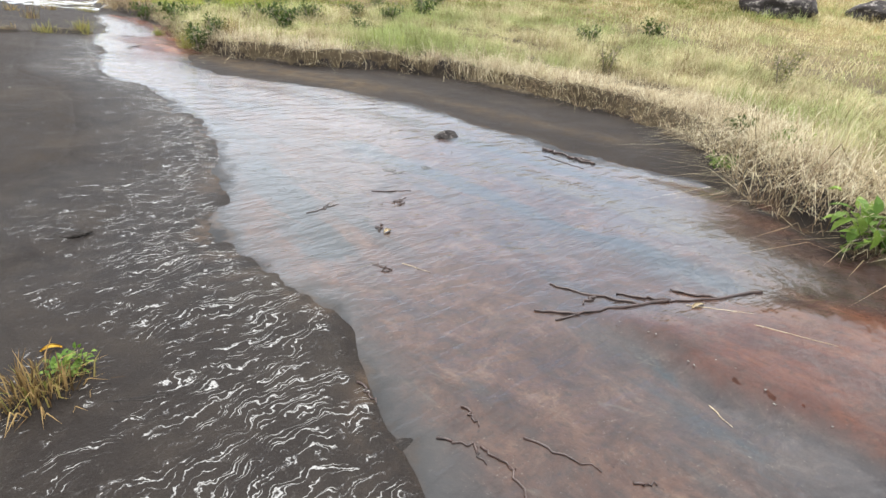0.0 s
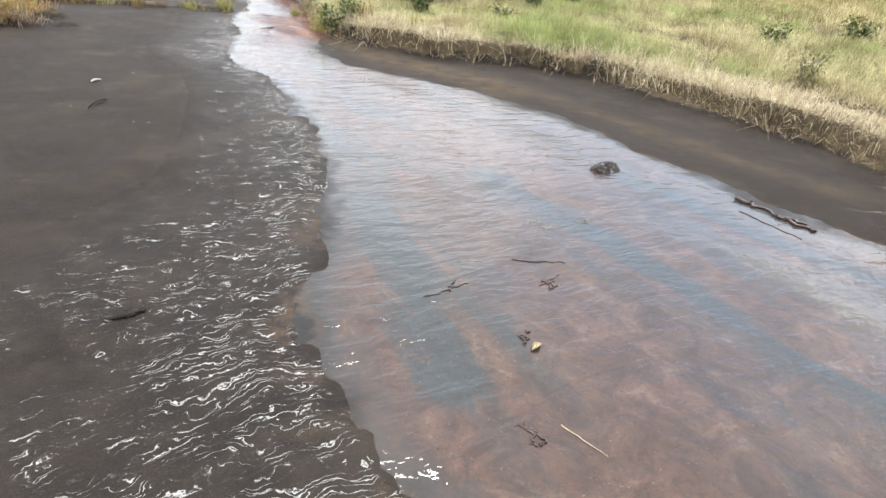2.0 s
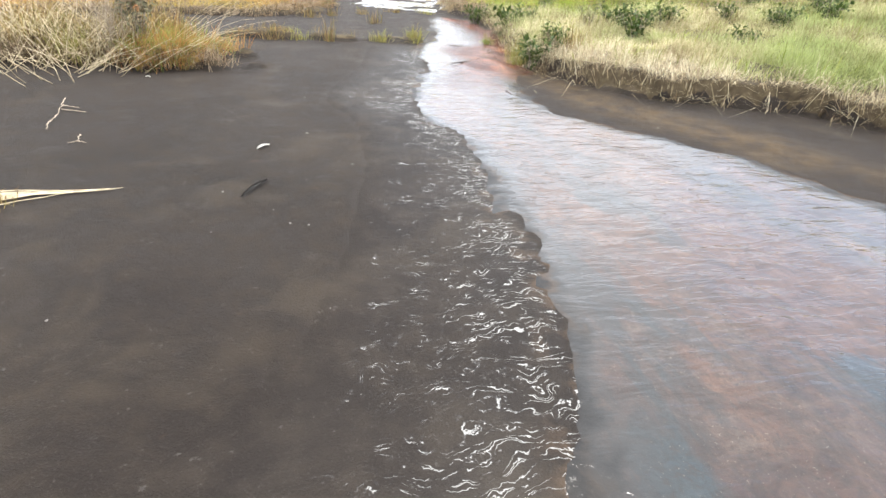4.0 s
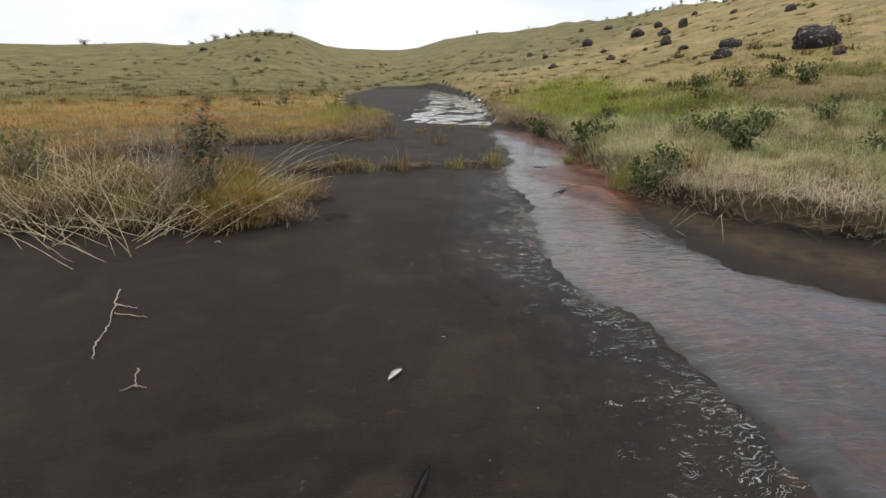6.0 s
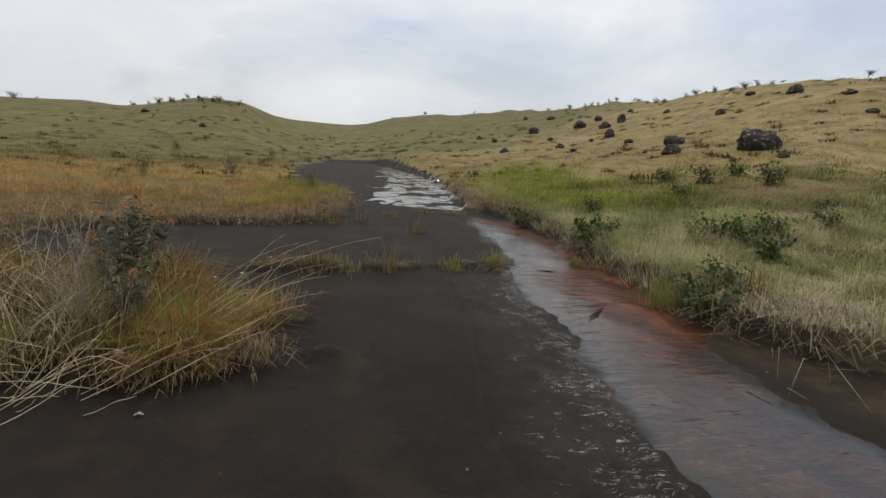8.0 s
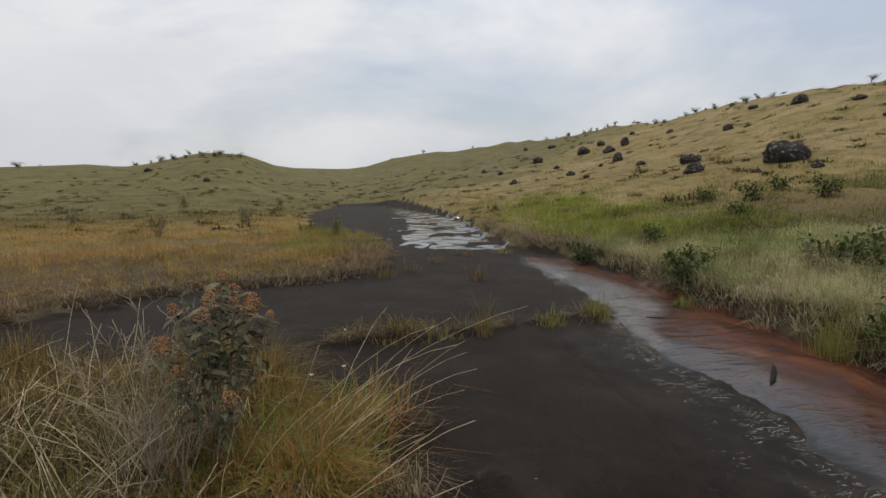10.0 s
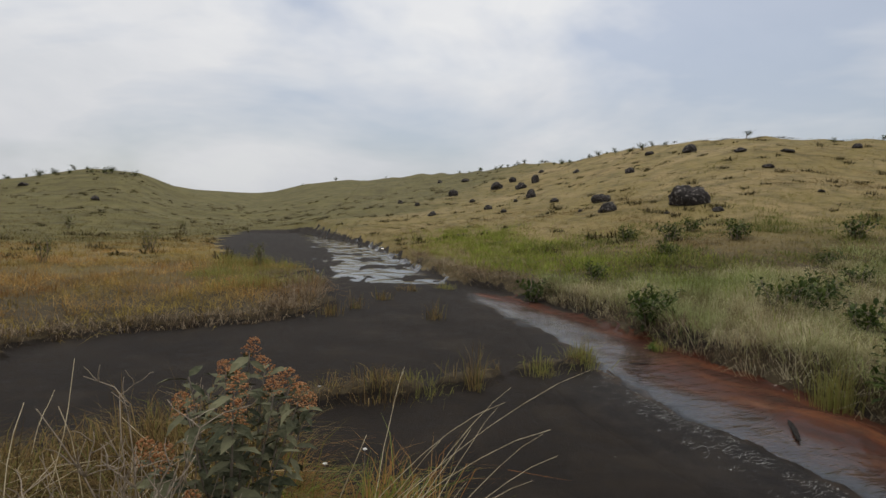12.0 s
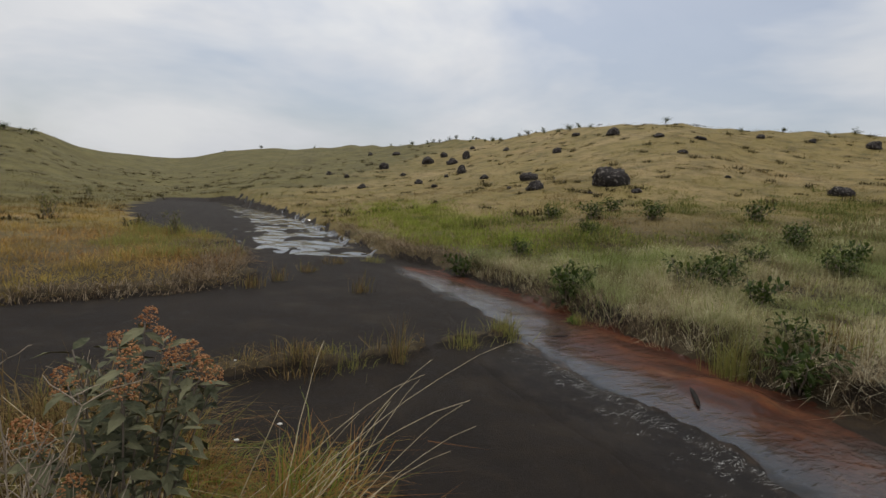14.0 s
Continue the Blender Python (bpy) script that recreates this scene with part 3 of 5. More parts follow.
def stream_colours(x, y):
    c = zone_colours(x, y)
    c[..., 1] = np.minimum(smooth(-0.06, 0.40, x - along(YS_LW, y)), np.maximum(smooth(-0.06, 0.45, along(YS_RW, y) - x), smooth(10.5, 12, y)))
    return c


ground = sheet("ground", spread(-7, 7.5, 0.07, 1500), spread(-1, 16, 0.07, 1500), ground_z, GROUND, zone=zone_colours)
tagged(ground, "dark bare granite slab with stained stream bed between grassy banks", "ground", kind="structure")


def water_z(x, y):
    x = np.minimum(x, along(YS_RG, y) - 0.08)
    soil, bed_all, film, bed, upper = zones(x, y)
    return ground_z(x, y) + 0.012 * bed + 0.020 * upper - 0.003 + 0.002 * rumple(x * 4, y * 4, 0.5, 9) * bed


stream = sheet("water_stream", np.arange(-3, 7.2, 0.09), np.arange(-6, 21, 0.09), water_z, WATER, keep=lambda x, y: zones(x, y)[3] > 0.08, zone=stream_colours)
upper_stream = sheet("water_upper_stream", np.arange(-14, -2, 0.08), np.arange(21, 67, 0.10), water_z, FAR_WATER, keep=lambda x, y: zones(x, y)[4] > 0.1)
tagged(upper_stream, "shallow stream shining white under the pale sky", "stream", kind="structure")
upper_stream.visible_shadow = False
tagged(stream, "shallow clear stream sliding over pinkish rock bed", "stream", kind="structure")
stream.visible_shadow = False
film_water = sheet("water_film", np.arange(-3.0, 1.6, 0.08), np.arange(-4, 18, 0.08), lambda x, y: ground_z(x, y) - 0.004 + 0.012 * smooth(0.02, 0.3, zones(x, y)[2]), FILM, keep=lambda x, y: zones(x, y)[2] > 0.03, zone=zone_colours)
tagged(film_water, "thin rippling film of water with painted white crest glints over dark rock", "water film", kind="structure")
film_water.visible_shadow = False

# ---- grass ----


def blades(name, roots, height, lean, width, material, label, seed, curl=0.6, bias=(0.0, 0.0)):
    """One mesh of bent grass blades that fan out from their tufts, two faces each."""
    g = np.random.default_rng(seed)
    n = len(roots)
    h = height * roots[:, 3] * g.uniform(0.45, 1.3, n)
    turn = g.uniform(0, 2 * np.pi, n)
    fan = roots[:, 4:6] * 0.55 + np.stack([np.cos(turn), np.sin(turn)], 1) * 0.75
    out = fan * (lean * g.uniform(0.1, 1.5, n) * h)[:, None] + (np.array(bias) + roots[:, 6:8]) * h[:, None]
    reach = np.linalg.norm(out, axis=1) / h
    out = out * np.minimum(1, (1.25 if lean < 2 else 2.8) / np.maximum(reach, 1e-6))[:, None]
    turn = np.arctan2(out[:, 1], out[:, 0]) + g.uniform(-0.8, 0.8, n)
    side = np.stack([-np.sin(turn), np.cos(turn)], 1) * (width * g.uniform(0.6, 1.3, n))[:, None]
    co = np.zeros((n, 5, 3))
    co[:, 0, :2], co[:, 1, :2] = roots[:, :2] - side, roots[:, :2] + side
    co[:, 0, 2] = co[:, 1, 2] = roots[:, 2] - 0.02
    mid = roots[:, :2] + out * 0.36
    co[:, 2, :2], co[:, 3, :2] = mid - side * 0.8, mid + side * 0.8
    far = np.linalg.norm(out, axis=1) / h
    rise = 1.0 / np.sqrt(1 + (0.7 * far) ** 2)
    co[:, 2, 2] = co[:, 3, 2] = roots[:, 2] + h * 0.60 * rise
    co[:, 4, :2] = roots[:, :2] + out
    co[:, 4, 2] = roots[:, 2] + h * rise * np.clip(1.0 - curl * far * 0.55, 0.12, 1)
    base = (np.arange(n) * 5)[:, None]
    loops = np.concatenate([base + [0, 1, 3, 2], base + [2, 3, 4]], 1).ravel()
    starts = ((np.arange(n) * 7)[:, None] + [0, 4]).ravel()
    me = bpy.data.meshes.new(name)
    me.vertices.add(n * 5)
    me.vertices.foreach_set("co", co.astype(np.float32).ravel())
    me.loops.add(len(loops))
    me.loops.foreach_set("vertex_index", loops.astype(np.int32))
    me.polygons.add(n * 2)
    me.polygons.foreach_set("loop_start", starts.astype(np.int32))
    me.update(calc_edges=True)
    me.materials.append(material)
    return tagged(new(name, me), label, "grass", kind="stuff")


def scatter(n, x0, x1, y0, y1, chance, seed, tuft=0.0, per=1, wind=0.35):
    """Roots in a rectangle, kept by chance(x, y), gathered into tufts of uneven size and leaning."""
    g = np.random.default_rng(seed)
    x, y = g.uniform(x0, x1, n), g.uniform(y0, y1, n)
    k = g.uniform(0, 1, n) < chance(x, y)
    x, y = x[k], y[k]
    size = g.uniform(0.55, 1.3, len(x)) * (1 + 0.45 * rumple(x, y, 0.4, 3))
    tip = g.normal(0, wind, (len(x), 2))
    off = g.normal(0, 1, (len(x), per, 2))
    px, py = (x[:, None] + off[:, :, 0] * tuft).ravel(), (y[:, None] + off[:, :, 1] * tuft).ravel()
    off = off.reshape(-1, 2)
    return np.column_stack([px, py, ground_z(px, py), np.clip(np.repeat(size, per), 0.3, 1.8), off, np.repeat(tip, per, 0)])


def right_d(x, y):
    return x - along(YS_RG, y)


def patchy(x, y, low=0.45):
    return np.clip(0.75 + 0.55 * rumple(x * 1.3, y * 1.3, 0.3, 4), low, 1)


bank_roots = scatter(34000, -1, 12, 0, 20, lambda x, y: (right_d(x, y) > 0.08) * np.clip(1.05 - 0.06 * right_d(x, y), 0.3, 1) * patchy(x, y), 11, 0.06, 10)
front = (right_d(bank_roots[:, 0], bank_roots[:, 1]) + 0.5 * rumple(bank_roots[:, 0], bank_roots[:, 1], 0.3, 2) < 1.5) & (bank_roots[:, 1] < 12.6)
blades("bank_front_grass", bank_roots[front], 0.31, 2.2, 0.0032, PALE_STRAW, "pale matted straw grass along the bank", 10, curl=0.9)
blades("bank_grass", bank_roots[~front], 0.34, 1.9, 0.0034, STRAW, "matted straw-yellow and green grass on the bank", 12, curl=0.9)
edge_roots = scatter(30000, -4, 8, 0, 30, lambda x, y: (right_d(x, y) > -0.02) * (right_d(x, y) < 0.45) * patchy(x * 2, y * 2, 0.3), 13, 0.06, 8)
hang = rumple(edge_roots[:, 0] * 1.5, edge_roots[:, 1] * 1.5, 0.3, 4) + 0.6 * smooth(12.0, 13.0, edge_roots[:, 1]) > 0.05
blades("edge_grass", edge_roots[hang], 0.29, 1.6, 0.003, GREY_STRAW, "grey dead grass hanging over the bank edge", 14, bias=(-0.65, -0.25), curl=1.2)
blades("edge_grass", edge_roots[~hang], 0.29, 1.7, 0.003, PALE_STRAW, "pale straw grass hanging over the bank edge", 43, bias=(-0.5, -0.3), curl=1.1)
far_bank_roots = scatter(26000, 8, 34, -4, 22, lambda x, y: (right_d(x, y) > 0.1) * patchy(x, y), 31, 0.12, 4)
blades("bank_grass", far_bank_roots, 0.32, 1.9, 0.007, STRAW, "pale green and straw grass behind the bank", 32)
slope_roots = scatter(105000, -9, 42, 15, 56, lambda x, y: (right_d(x, y) > 0.1) * np.clip(1.4 - np.hypot(x + 3, y - 8) / 40, 0.2, 1) * patchy(x, y), 15, 0.12, 4)
blades("slope_grass", slope_roots, 0.14, 3.0, 0.0055, HILL_GRASS, "rough dry grass on the slope", 16)
meadow_roots = scatter(48000, -8, 14, 11, 48, lambda x, y: (right_d(x, y) > 0.5) * np.exp(-((right_d(x, y) - 3.2 - 0.12 * (y - 22)) / 2.4) ** 2) * (0.25 + 0.75 * smooth(15, 21, y)) * patchy(x, y, 0.1) * (1 - smooth(38, 46, y)), 17, 0.12, 4)
blades("meadow_grass", meadow_roots, 0.32, 1.8, 0.0055, GREEN_GRASS, "fresh bright green grass beside the stream", 18)
plain_roots = scatter(120000, -46, 2, 12, 66, lambda x, y: ((along(YS_LG, y) - x) > 0.05) * (y < 66) * np.clip(1.5 - np.hypot(x + 3, y - 8) / 34, 0.12, 1) * patchy(x, y), 19, 0.11, 5)
blades("plain_grass", plain_roots, 0.24, 2.6, 0.0042, RUST_GRASS, "rust and straw coloured grass on the plain", 20)
plain_edge_roots = scatter(9000, -10, -4.6, 14, 24, lambda x, y: ((along(YS_LG, y) - x) > -0.05) * ((along(YS_LG, y) - x) < 0.6), 33, 0.08, 6)
blades("plain_edge_grass", plain_edge_roots, 0.24, 1.9, 0.004, GREY_STRAW, "grey dead grass at the plain's edge", 34, bias=(0.3, -0.3), curl=1.1)
hill_roots = scatter(70000, -110, 105, 40, 140, lambda x, y: (zones(x, y)[0] > 0.5) * np.clip(1.2 - np.hypot(x + 3, y - 8) / 140, 0.1, 1) * patchy(x * 0.4, y * 0.4, 0.2), 21, 0.3, 2)
blades("hill_grass", hill_roots, 0.15, 3.0, 0.022, HILL_GRASS, "thin dry grass on the hillside", 22)


tussock_roots = scatter(9000, -60, 70, 16, 110, lambda x, y: (zones(x, y)[0] > 0.5) * np.clip(1.1 - np.hypot(x + 3, y - 8) / 120, 0.1, 1) * smooth(0.0, 0.4, rumple(x * 0.7, y * 0.7, 0.2, 4)), 41, 0.16, 12)
blades("dark_tussocks", tussock_roots, 0.19, 2.4, 0.009, DARK_TUSSOCK, "dark low tussocks dotted over the hillside", 42)


bush_roots = scatter(2600, -70, 80, 26, 120, lambda x, y: (zones(x, y)[0] > 0.5) * np.clip(1.1 - np.hypot(x + 3, y - 8) / 150, 0.1, 1) * patchy(x * 0.5, y * 0.5, 0.15), 51, 0.20, 34, wind=0.1)
blades("hill_scrub", bush_roots, 0.25, 1.7, 0.022, SCRUB, "dark low scrub dotted over the hillside", 52, curl=0.9)
under_roots = scatter(1500, 1, 24, 15, 36, lambda x, y: (right_d(x, y) > 2.5) * smooth(0.0, 0.5, rumple(x * 0.8, y * 0.8, 0.2, 4) + 0.2) * (1 - smooth(24, 36, y)), 53, 0.24, 40, wind=0.1)
blades("undergrowth", under_roots, 0.26, 2.2, 0.010, UNDERGROWTH, "low green leafy undergrowth on the foot of the slope", 54, curl=0.7)
green_roots = scatter(1500, -9.2, -5.0, 20, 27, lambda x, y: ((along(YS_LG, y) - x) > 0.0) * ((along(YS_LG, y) - x) < 2.4) * patchy(x * 2, y * 2, 0.1), 55, 0.09, 9)
blades("plain_green_grass", green_roots, 0.32, 1.6, 0.0042, TUFT_GREEN, "fresh green grass at the edge of the plain", 56)
crown_roots = scatter(900, 0, 7, 8, 22, lambda x, y: (right_d(x, y) > 0.3) * (right_d(x, y) < 1.6) * smooth(0.1, 0.5, rumple(x * 2, y * 2, 0.3, 4)), 57, 0.07, 26, wind=0.15)
blades("bank_tufts", crown_roots, 0.42, 1.5, 0.0032, STRAW, "straw tussocks standing up along the bank", 58, curl=1.1)


def in_clump(x, y):
    return (zones(x, y)[0] > 0.5) * (x > -9) * (x < -3.2) * (y > 8.6) * (y < 12.6)


tall_clump = scatter(5600, -9, -4.3, 8.9, 12.3, lambda x, y: in_clump(x, y) * (y > 9.6) * (0.25 + 0.75 * smooth(0.35, 0.8, np.hypot(x + 4.35, y - 10.1))), 23, 0.08, 9)
blades("clump_grass", tall_clump, 0.35, 1.5, 0.003, CLUMP_STRAW, "tall tangled straw grass on the slab", 24, curl=0.8)
front_clump = scatter(5200, -8, -3.3, 8.7, 10.6, lambda x, y: in_clump(x, y) * patchy(x * 2, y * 2), 35, 0.07, 8)
blades("clump_grass", front_clump, 0.24, 1.5, 0.003, GREY_STRAW, "grey matted dead grass at the clump's foot", 36, curl=1.2, bias=(0.2, -0.5))
thatch_roots = scatter(950, -8.2, -4.5, 9.0, 10.8, lambda x, y: in_clump(x, y) * patchy(x * 2, y * 2, 0.1), 45, 0.08, 10, wind=0.5)
blades("clump_thatch", thatch_roots, 0.42, 1.7, 0.0032, blade_material("thatch", (0.0, (0.05, 0.037, 0.018)), (0.35, (0.16, 0.12, 0.055)), (0.58, (0.10, 0.12, 0.03)), (0.72, (0.40, 0.32, 0.17)), (1.0, (0.60, 0.52, 0.34))), "pale tangled straw lying over the clump", 46, curl=1.0)
tuft_roots = scatter(2300, -4.5, -3.55, 9.6, 11.4, lambda x, y: in_clump(x, y) * patchy(x * 3, y * 3, 0.1), 37, 0.07, 10)
blades("tuft_grass", tuft_roots, 0.27, 1.3, 0.0028, blade_material("orange_green_grass", (0.0, (0.30, 0.135, 0.045)), (0.6, (0.42, 0.25, 0.09)), (0.76, (0.17, 0.21, 0.05)), (1.0, (0.26, 0.31, 0.08))), "green and orange grass tussock at the clump's end", 38, bias=(0.25, -0.1))
top_roots = scatter(130, -4.45, -3.75, 9.9, 11.2, lambda x, y: in_clump(x, y) * patchy(x * 3, y * 3, 0.1), 39, 0.06, 12)
blades("tuft_grass", top_roots, 0.33, 1.1, 0.0030, GREEN_GRASS, "bright green upright blades in the tussock", 40, bias=(0.2, 0.0), curl=0.8)
strip_roots = scatter(1100, -4.9, -1.2, 12.6, 14.8, lambda x, y: (zones(x, y)[0] > 0.4) * np.clip(0.35 + rumple(x * 3, y * 3, 0.3, 4), 0.03, 1), 25, 0.035, 8)
blades("crack_grass", strip_roots, 0.15, 2.6, 0.0028, CLUMP_STRAW, "short dry grass growing along a crack in the slab", 26)


def tussock(x, y, h, spread_r, count, material, label, seed, lean=0.6, width=0.003):
    g = np.random.default_rng(seed)
    off = g.normal(0, 1, (count, 2))
    px, py = x + off[:, 0] * spread_r, y + off[:, 1] * spread_r
    return blades("grass_tuft", np.column_stack([px, py, ground_z(px, py), g.uniform(0.6, 1.2, count), off, np.zeros((count, 2))]), h, lean, width, material, label, seed)


TUFTS = ((-2.95, 13.45, 0.42, 0.05, 60, 0), (-1.5, 14.35, 0.26, 0.09, 160, 1), (-2.1, 14.0, 0.2, 0.10, 130, 1), (-3.9, 13.2, 0.17, 0.14, 200, 0), (-3.5, 13.35, 0.15, 0.16, 150, 1), (-4.4, 18.2, 0.3, 0.07, 80, 0), (-3.9, 19.4, 0.26, 0.09, 90, 0), (-3.0, 17.2, 0.32, 0.08, 90, 0), (-4.8, 17.6, 0.3, 0.12, 120, 0), (-3.3, 20.9, 0.2, 0.15, 120, 0), (-2.4, 21.3, 0.2, 0.12, 120, 1), (0.13, 1.86, 0.13, 0.06, 260, 0), (-2.45, 5.75, 0.1, 0.06, 90, 0), (0.55, 12.95, 0.42, 0.10, 260, 1), (-0.1, 15.15, 0.2, 0.06, 80, 1), (1.4, 12.5, 0.35, 0.12, 200, 0), (-4.95, 9.65, 0.34, 0.12, 170, 1), (-5.5, 9.85, 0.36, 0.14, 170, 1), (-6.3, 9.8, 0.36, 0.14, 150, 1))
for i, (x, y, h, r, count, kind) in enumerate(TUFTS):
    tagged(tussock(x, y, h, r, count, (CLUMP_STRAW, TUFT_GREEN)[kind], ("small dry straw grass tuft rooted in the rock", "small green grass tuft rooted in the rock")[kind], 60 + i, 0.8 if h < 0.3 else 0.35), kind="stuff")

# ---- building blocks ----


def part(name, bm, material, parent=None, label=""):
    me = bpy.data.meshes.new(name)
    bm.to_mesh(me)
    bm.free()
    me.materials.append(material)
    ob = new(name, me)
    ob.parent = parent
    return tagged(ob, label)


def tube(bm, pts, r0, r1, sides=6):
    """A tapered, capped tube along points."""
    pts = [Vector(p) for p in pts]
    rings = []
    for i, p in enumerate(pts):
        d = (pts[min(i + 1, len(pts) - 1)] - pts[max(i - 1, 0)]).normalized()
        u = d.cross(Vector((0.3, 0.2, 1)) if abs(d.z) < 0.9 else Vector((1, 0, 0))).normalized()
        v = d.cross(u)
        r = r0 + (r1 - r0) * i / (len(pts) - 1)
        rings.append([bm.verts.new(p + (u * math.cos(a) + v * math.sin(a)) * r) for a in [k * 2 * math.pi / sides for k in range(sides)]])
    for a, b in zip(rings, rings[1:]):
        for k in range(sides):
            bm.faces.new((a[k], a[(k + 1) % sides], b[(k + 1) % sides], b[k])).smooth = True
    bm.faces.new(rings[0][::-1])
    bm.faces.new(rings[-1])


def leaf(bm, at, way, length, width, fold=0.25):
    """A pointed leaf folded along its rib, a little drooping."""
    at, way = Vector(at), Vector(way).normalized()
    side = way.cross(Vector((0, 0, 1)))
    side = side.normalized() if side.length > 0.1 else Vector((1, 0, 0))
    up = side.cross(way)
    rib = [at, at + way * length * 0.5 + up * length * 0.06, at + way * length - up * length * 0.10]
    v = [bm.verts.new(p) for p in rib]
    for s in (-1, 1):
        e1 = bm.verts.new(at + way * length * 0.28 + side * s * width * 0.5 + up * width * fold)
        e2 = bm.verts.new(at + way * length * 0.66 + side * s * width * 0.42 + up * width * fold)
        q = (v[0], v[1], e2, e1) if s < 0 else (v[0], e1, e2, v[1])
        bm.faces.new(q)
        bm.faces.new((v[1], v[2], e2) if s < 0 else (v[1], e2, v[2]))


def wander(g, start, way, length, steps, jitter):
    p, d, out = Vector(start), Vector(way).normalized(), [Vector(start)]
    for _ in range(steps):
        d = (d + Vector([g.uniform(-jitter, jitter) for _ in range(3)])).normalized()
        p = p + d * length / steps
        out.append(p.copy())
    return out


def empty(name, x, y, z):
    ob = new(name)
    ob.empty_display_size = 0.1
    ob.matrix_world = pose(x, y, z)
    return ob


def z_at(x, y):
    return float(ground_z(np.array([x]), np.array([y]))[0])


def shrub_thing(name, seed, h, wide, stems, leaves, leaf_len, leaf_mat, label):
    """A shrub: woody stems from the ground, each with its own crown of leaves."""
    g = random.Random(seed)
    ob = empty(name, 0, 0, 0)
    for k in range(stems):
        a = k * 2 * math.pi / stems + g.uniform(-0.5, 0.5)
        tilt = g.uniform(0.15, 1.0) * wide / h
        pts = wander(g, (0.03 * math.cos(a), 0.03 * math.sin(a), -0.03), (math.cos(a) * tilt, math.sin(a) * tilt, 1), h * g.uniform(0.6, 1.0), 5, 0.22)
        bm = bmesh.new()
        tube(bm, pts, 0.010, 0.004, 5)
        bl = bmesh.new()
        for i in range(leaves):
            j = g.randint(2, 5)
            p = pts[j].lerp(pts[j - 1], g.random())
            twig = Vector((g.uniform(-1, 1), g.uniform(-1, 1), g.uniform(-0.4, 0.9))).normalized() * wide * g.uniform(0.05, 0.32)
            if i % 3 == 0:
                tube(bm, [p, p + twig * 0.5, p + twig], 0.003, 0.0015, 3)
            q = p + twig
            leaf(bl, q, (twig.x + g.uniform(-0.08, 0.08), twig.y + g.uniform(-0.08, 0.08), g.uniform(-0.1, 0.12)), leaf_len * g.uniform(0.6, 1.2), leaf_len * g.uniform(0.35, 0.55))
        stem = part("stem", bm, TWIG, ob)
        tagged(part("foliage", bl, leaf_mat, stem), kind="stuff")
    return tagged(ob, label, "shrub")


# ---- boulders ----


def boulder_mesh(name, seed, rough=0.26, cuts=5):
    bm = bmesh.new()
    bmesh.ops.create_icosphere(bm, subdivisions=4, radius=1.0)
    g = random.Random(seed)
    planes = [(Vector((g.uniform(-1, 1), g.uniform(-1, 1), g.uniform(-0.6, 1))).normalized(), g.uniform(0.62, 0.92)) for _ in range(cuts)]
    off = Vector((seed * 3.7, seed * 1.3, seed * 2.1))
    for v in bm.verts:
        p = v.co.copy()
        for nrm, d in planes:
            over = p.dot(nrm) - d
            if over > 0:
                p -= nrm * over * 0.85
        k = 1 + rough * 0.9 * noise.noise(p * 1.1 + off) + rough * 0.5 * noise.noise(p * 2.7 + off) + rough * 0.35 * noise.noise(p * 7 + off)
        v.co = p * k
        v.co.z = max(v.co.z, -0.55)
    for f in bm.faces:
        f.smooth = True
    me = bpy.data.meshes.new(name)
    bm.to_mesh(me)
    bm.free()
    me.materials.append(BOULDER)
    return me


def on_ray(az, elev, r0=5.0, r1=150.0):
    """The place on the ground at a bearing from the centre at which it rises to an elevation."""
    r = np.linspace(r0, r1, 1500)
    x, y = CENTRE[0] + r * math.sin(radians(az)), CENTRE[1] + r * math.cos(radians(az))
    z = ground_z(x, y)
    k = np.argmax(z - 1.7 >= r * math.tan(radians(elev)))
    k = k if k else int(np.argmax((z - 1.7) / r))
    return float(x[k]), float(y[k]), float(z[k]), float(r[k])


meshes = [boulder_mesh("boulder", s) for s in range(8)]
# bearing, elevation of the foot, width and height in hundredths of the distance
BOULDERS = ((30.0, 2.35, 6.8, 4.4), (22.4, 1.4, 4.2, 2.6), (21.9, 2.3, 4.6, 2.2), (11.4, 3.45, 2.9, 2.0), (13.9, 3.5, 2.6, 1.8), (14.9, 2.6, 2.4, 2.4), (15.4, 4.2, 2.2, 2.0), (30.0, 7.2, 3.0, 1.8), (49.2, 2.2, 4.2, 2.2), (4.5, 0.45, 2.2, 1.3), (6.8, 2.6, 2.5, 1.8), (3.0, 1.45, 1.3, 0.9), (34.3, 7.1, 2.3, 1.0), (8.1, 4.1, 2.2, 0.9), (51.3, 6.1, 3.0, 1.5), (24.6, 5.2, 2.2, 1.4), (38, 6.9, 2.6, 0.9), (19.5, 5.2, 1.6, 1.0), (13.0, 4.2, 2.0, 1.4), (17.3, 2.2, 2.2, 1.2), (10.4, 1.3, 2.2, 1.2), (43, 7.0, 1.9, 1.0), (47, 6.6, 1.6, 0.9))
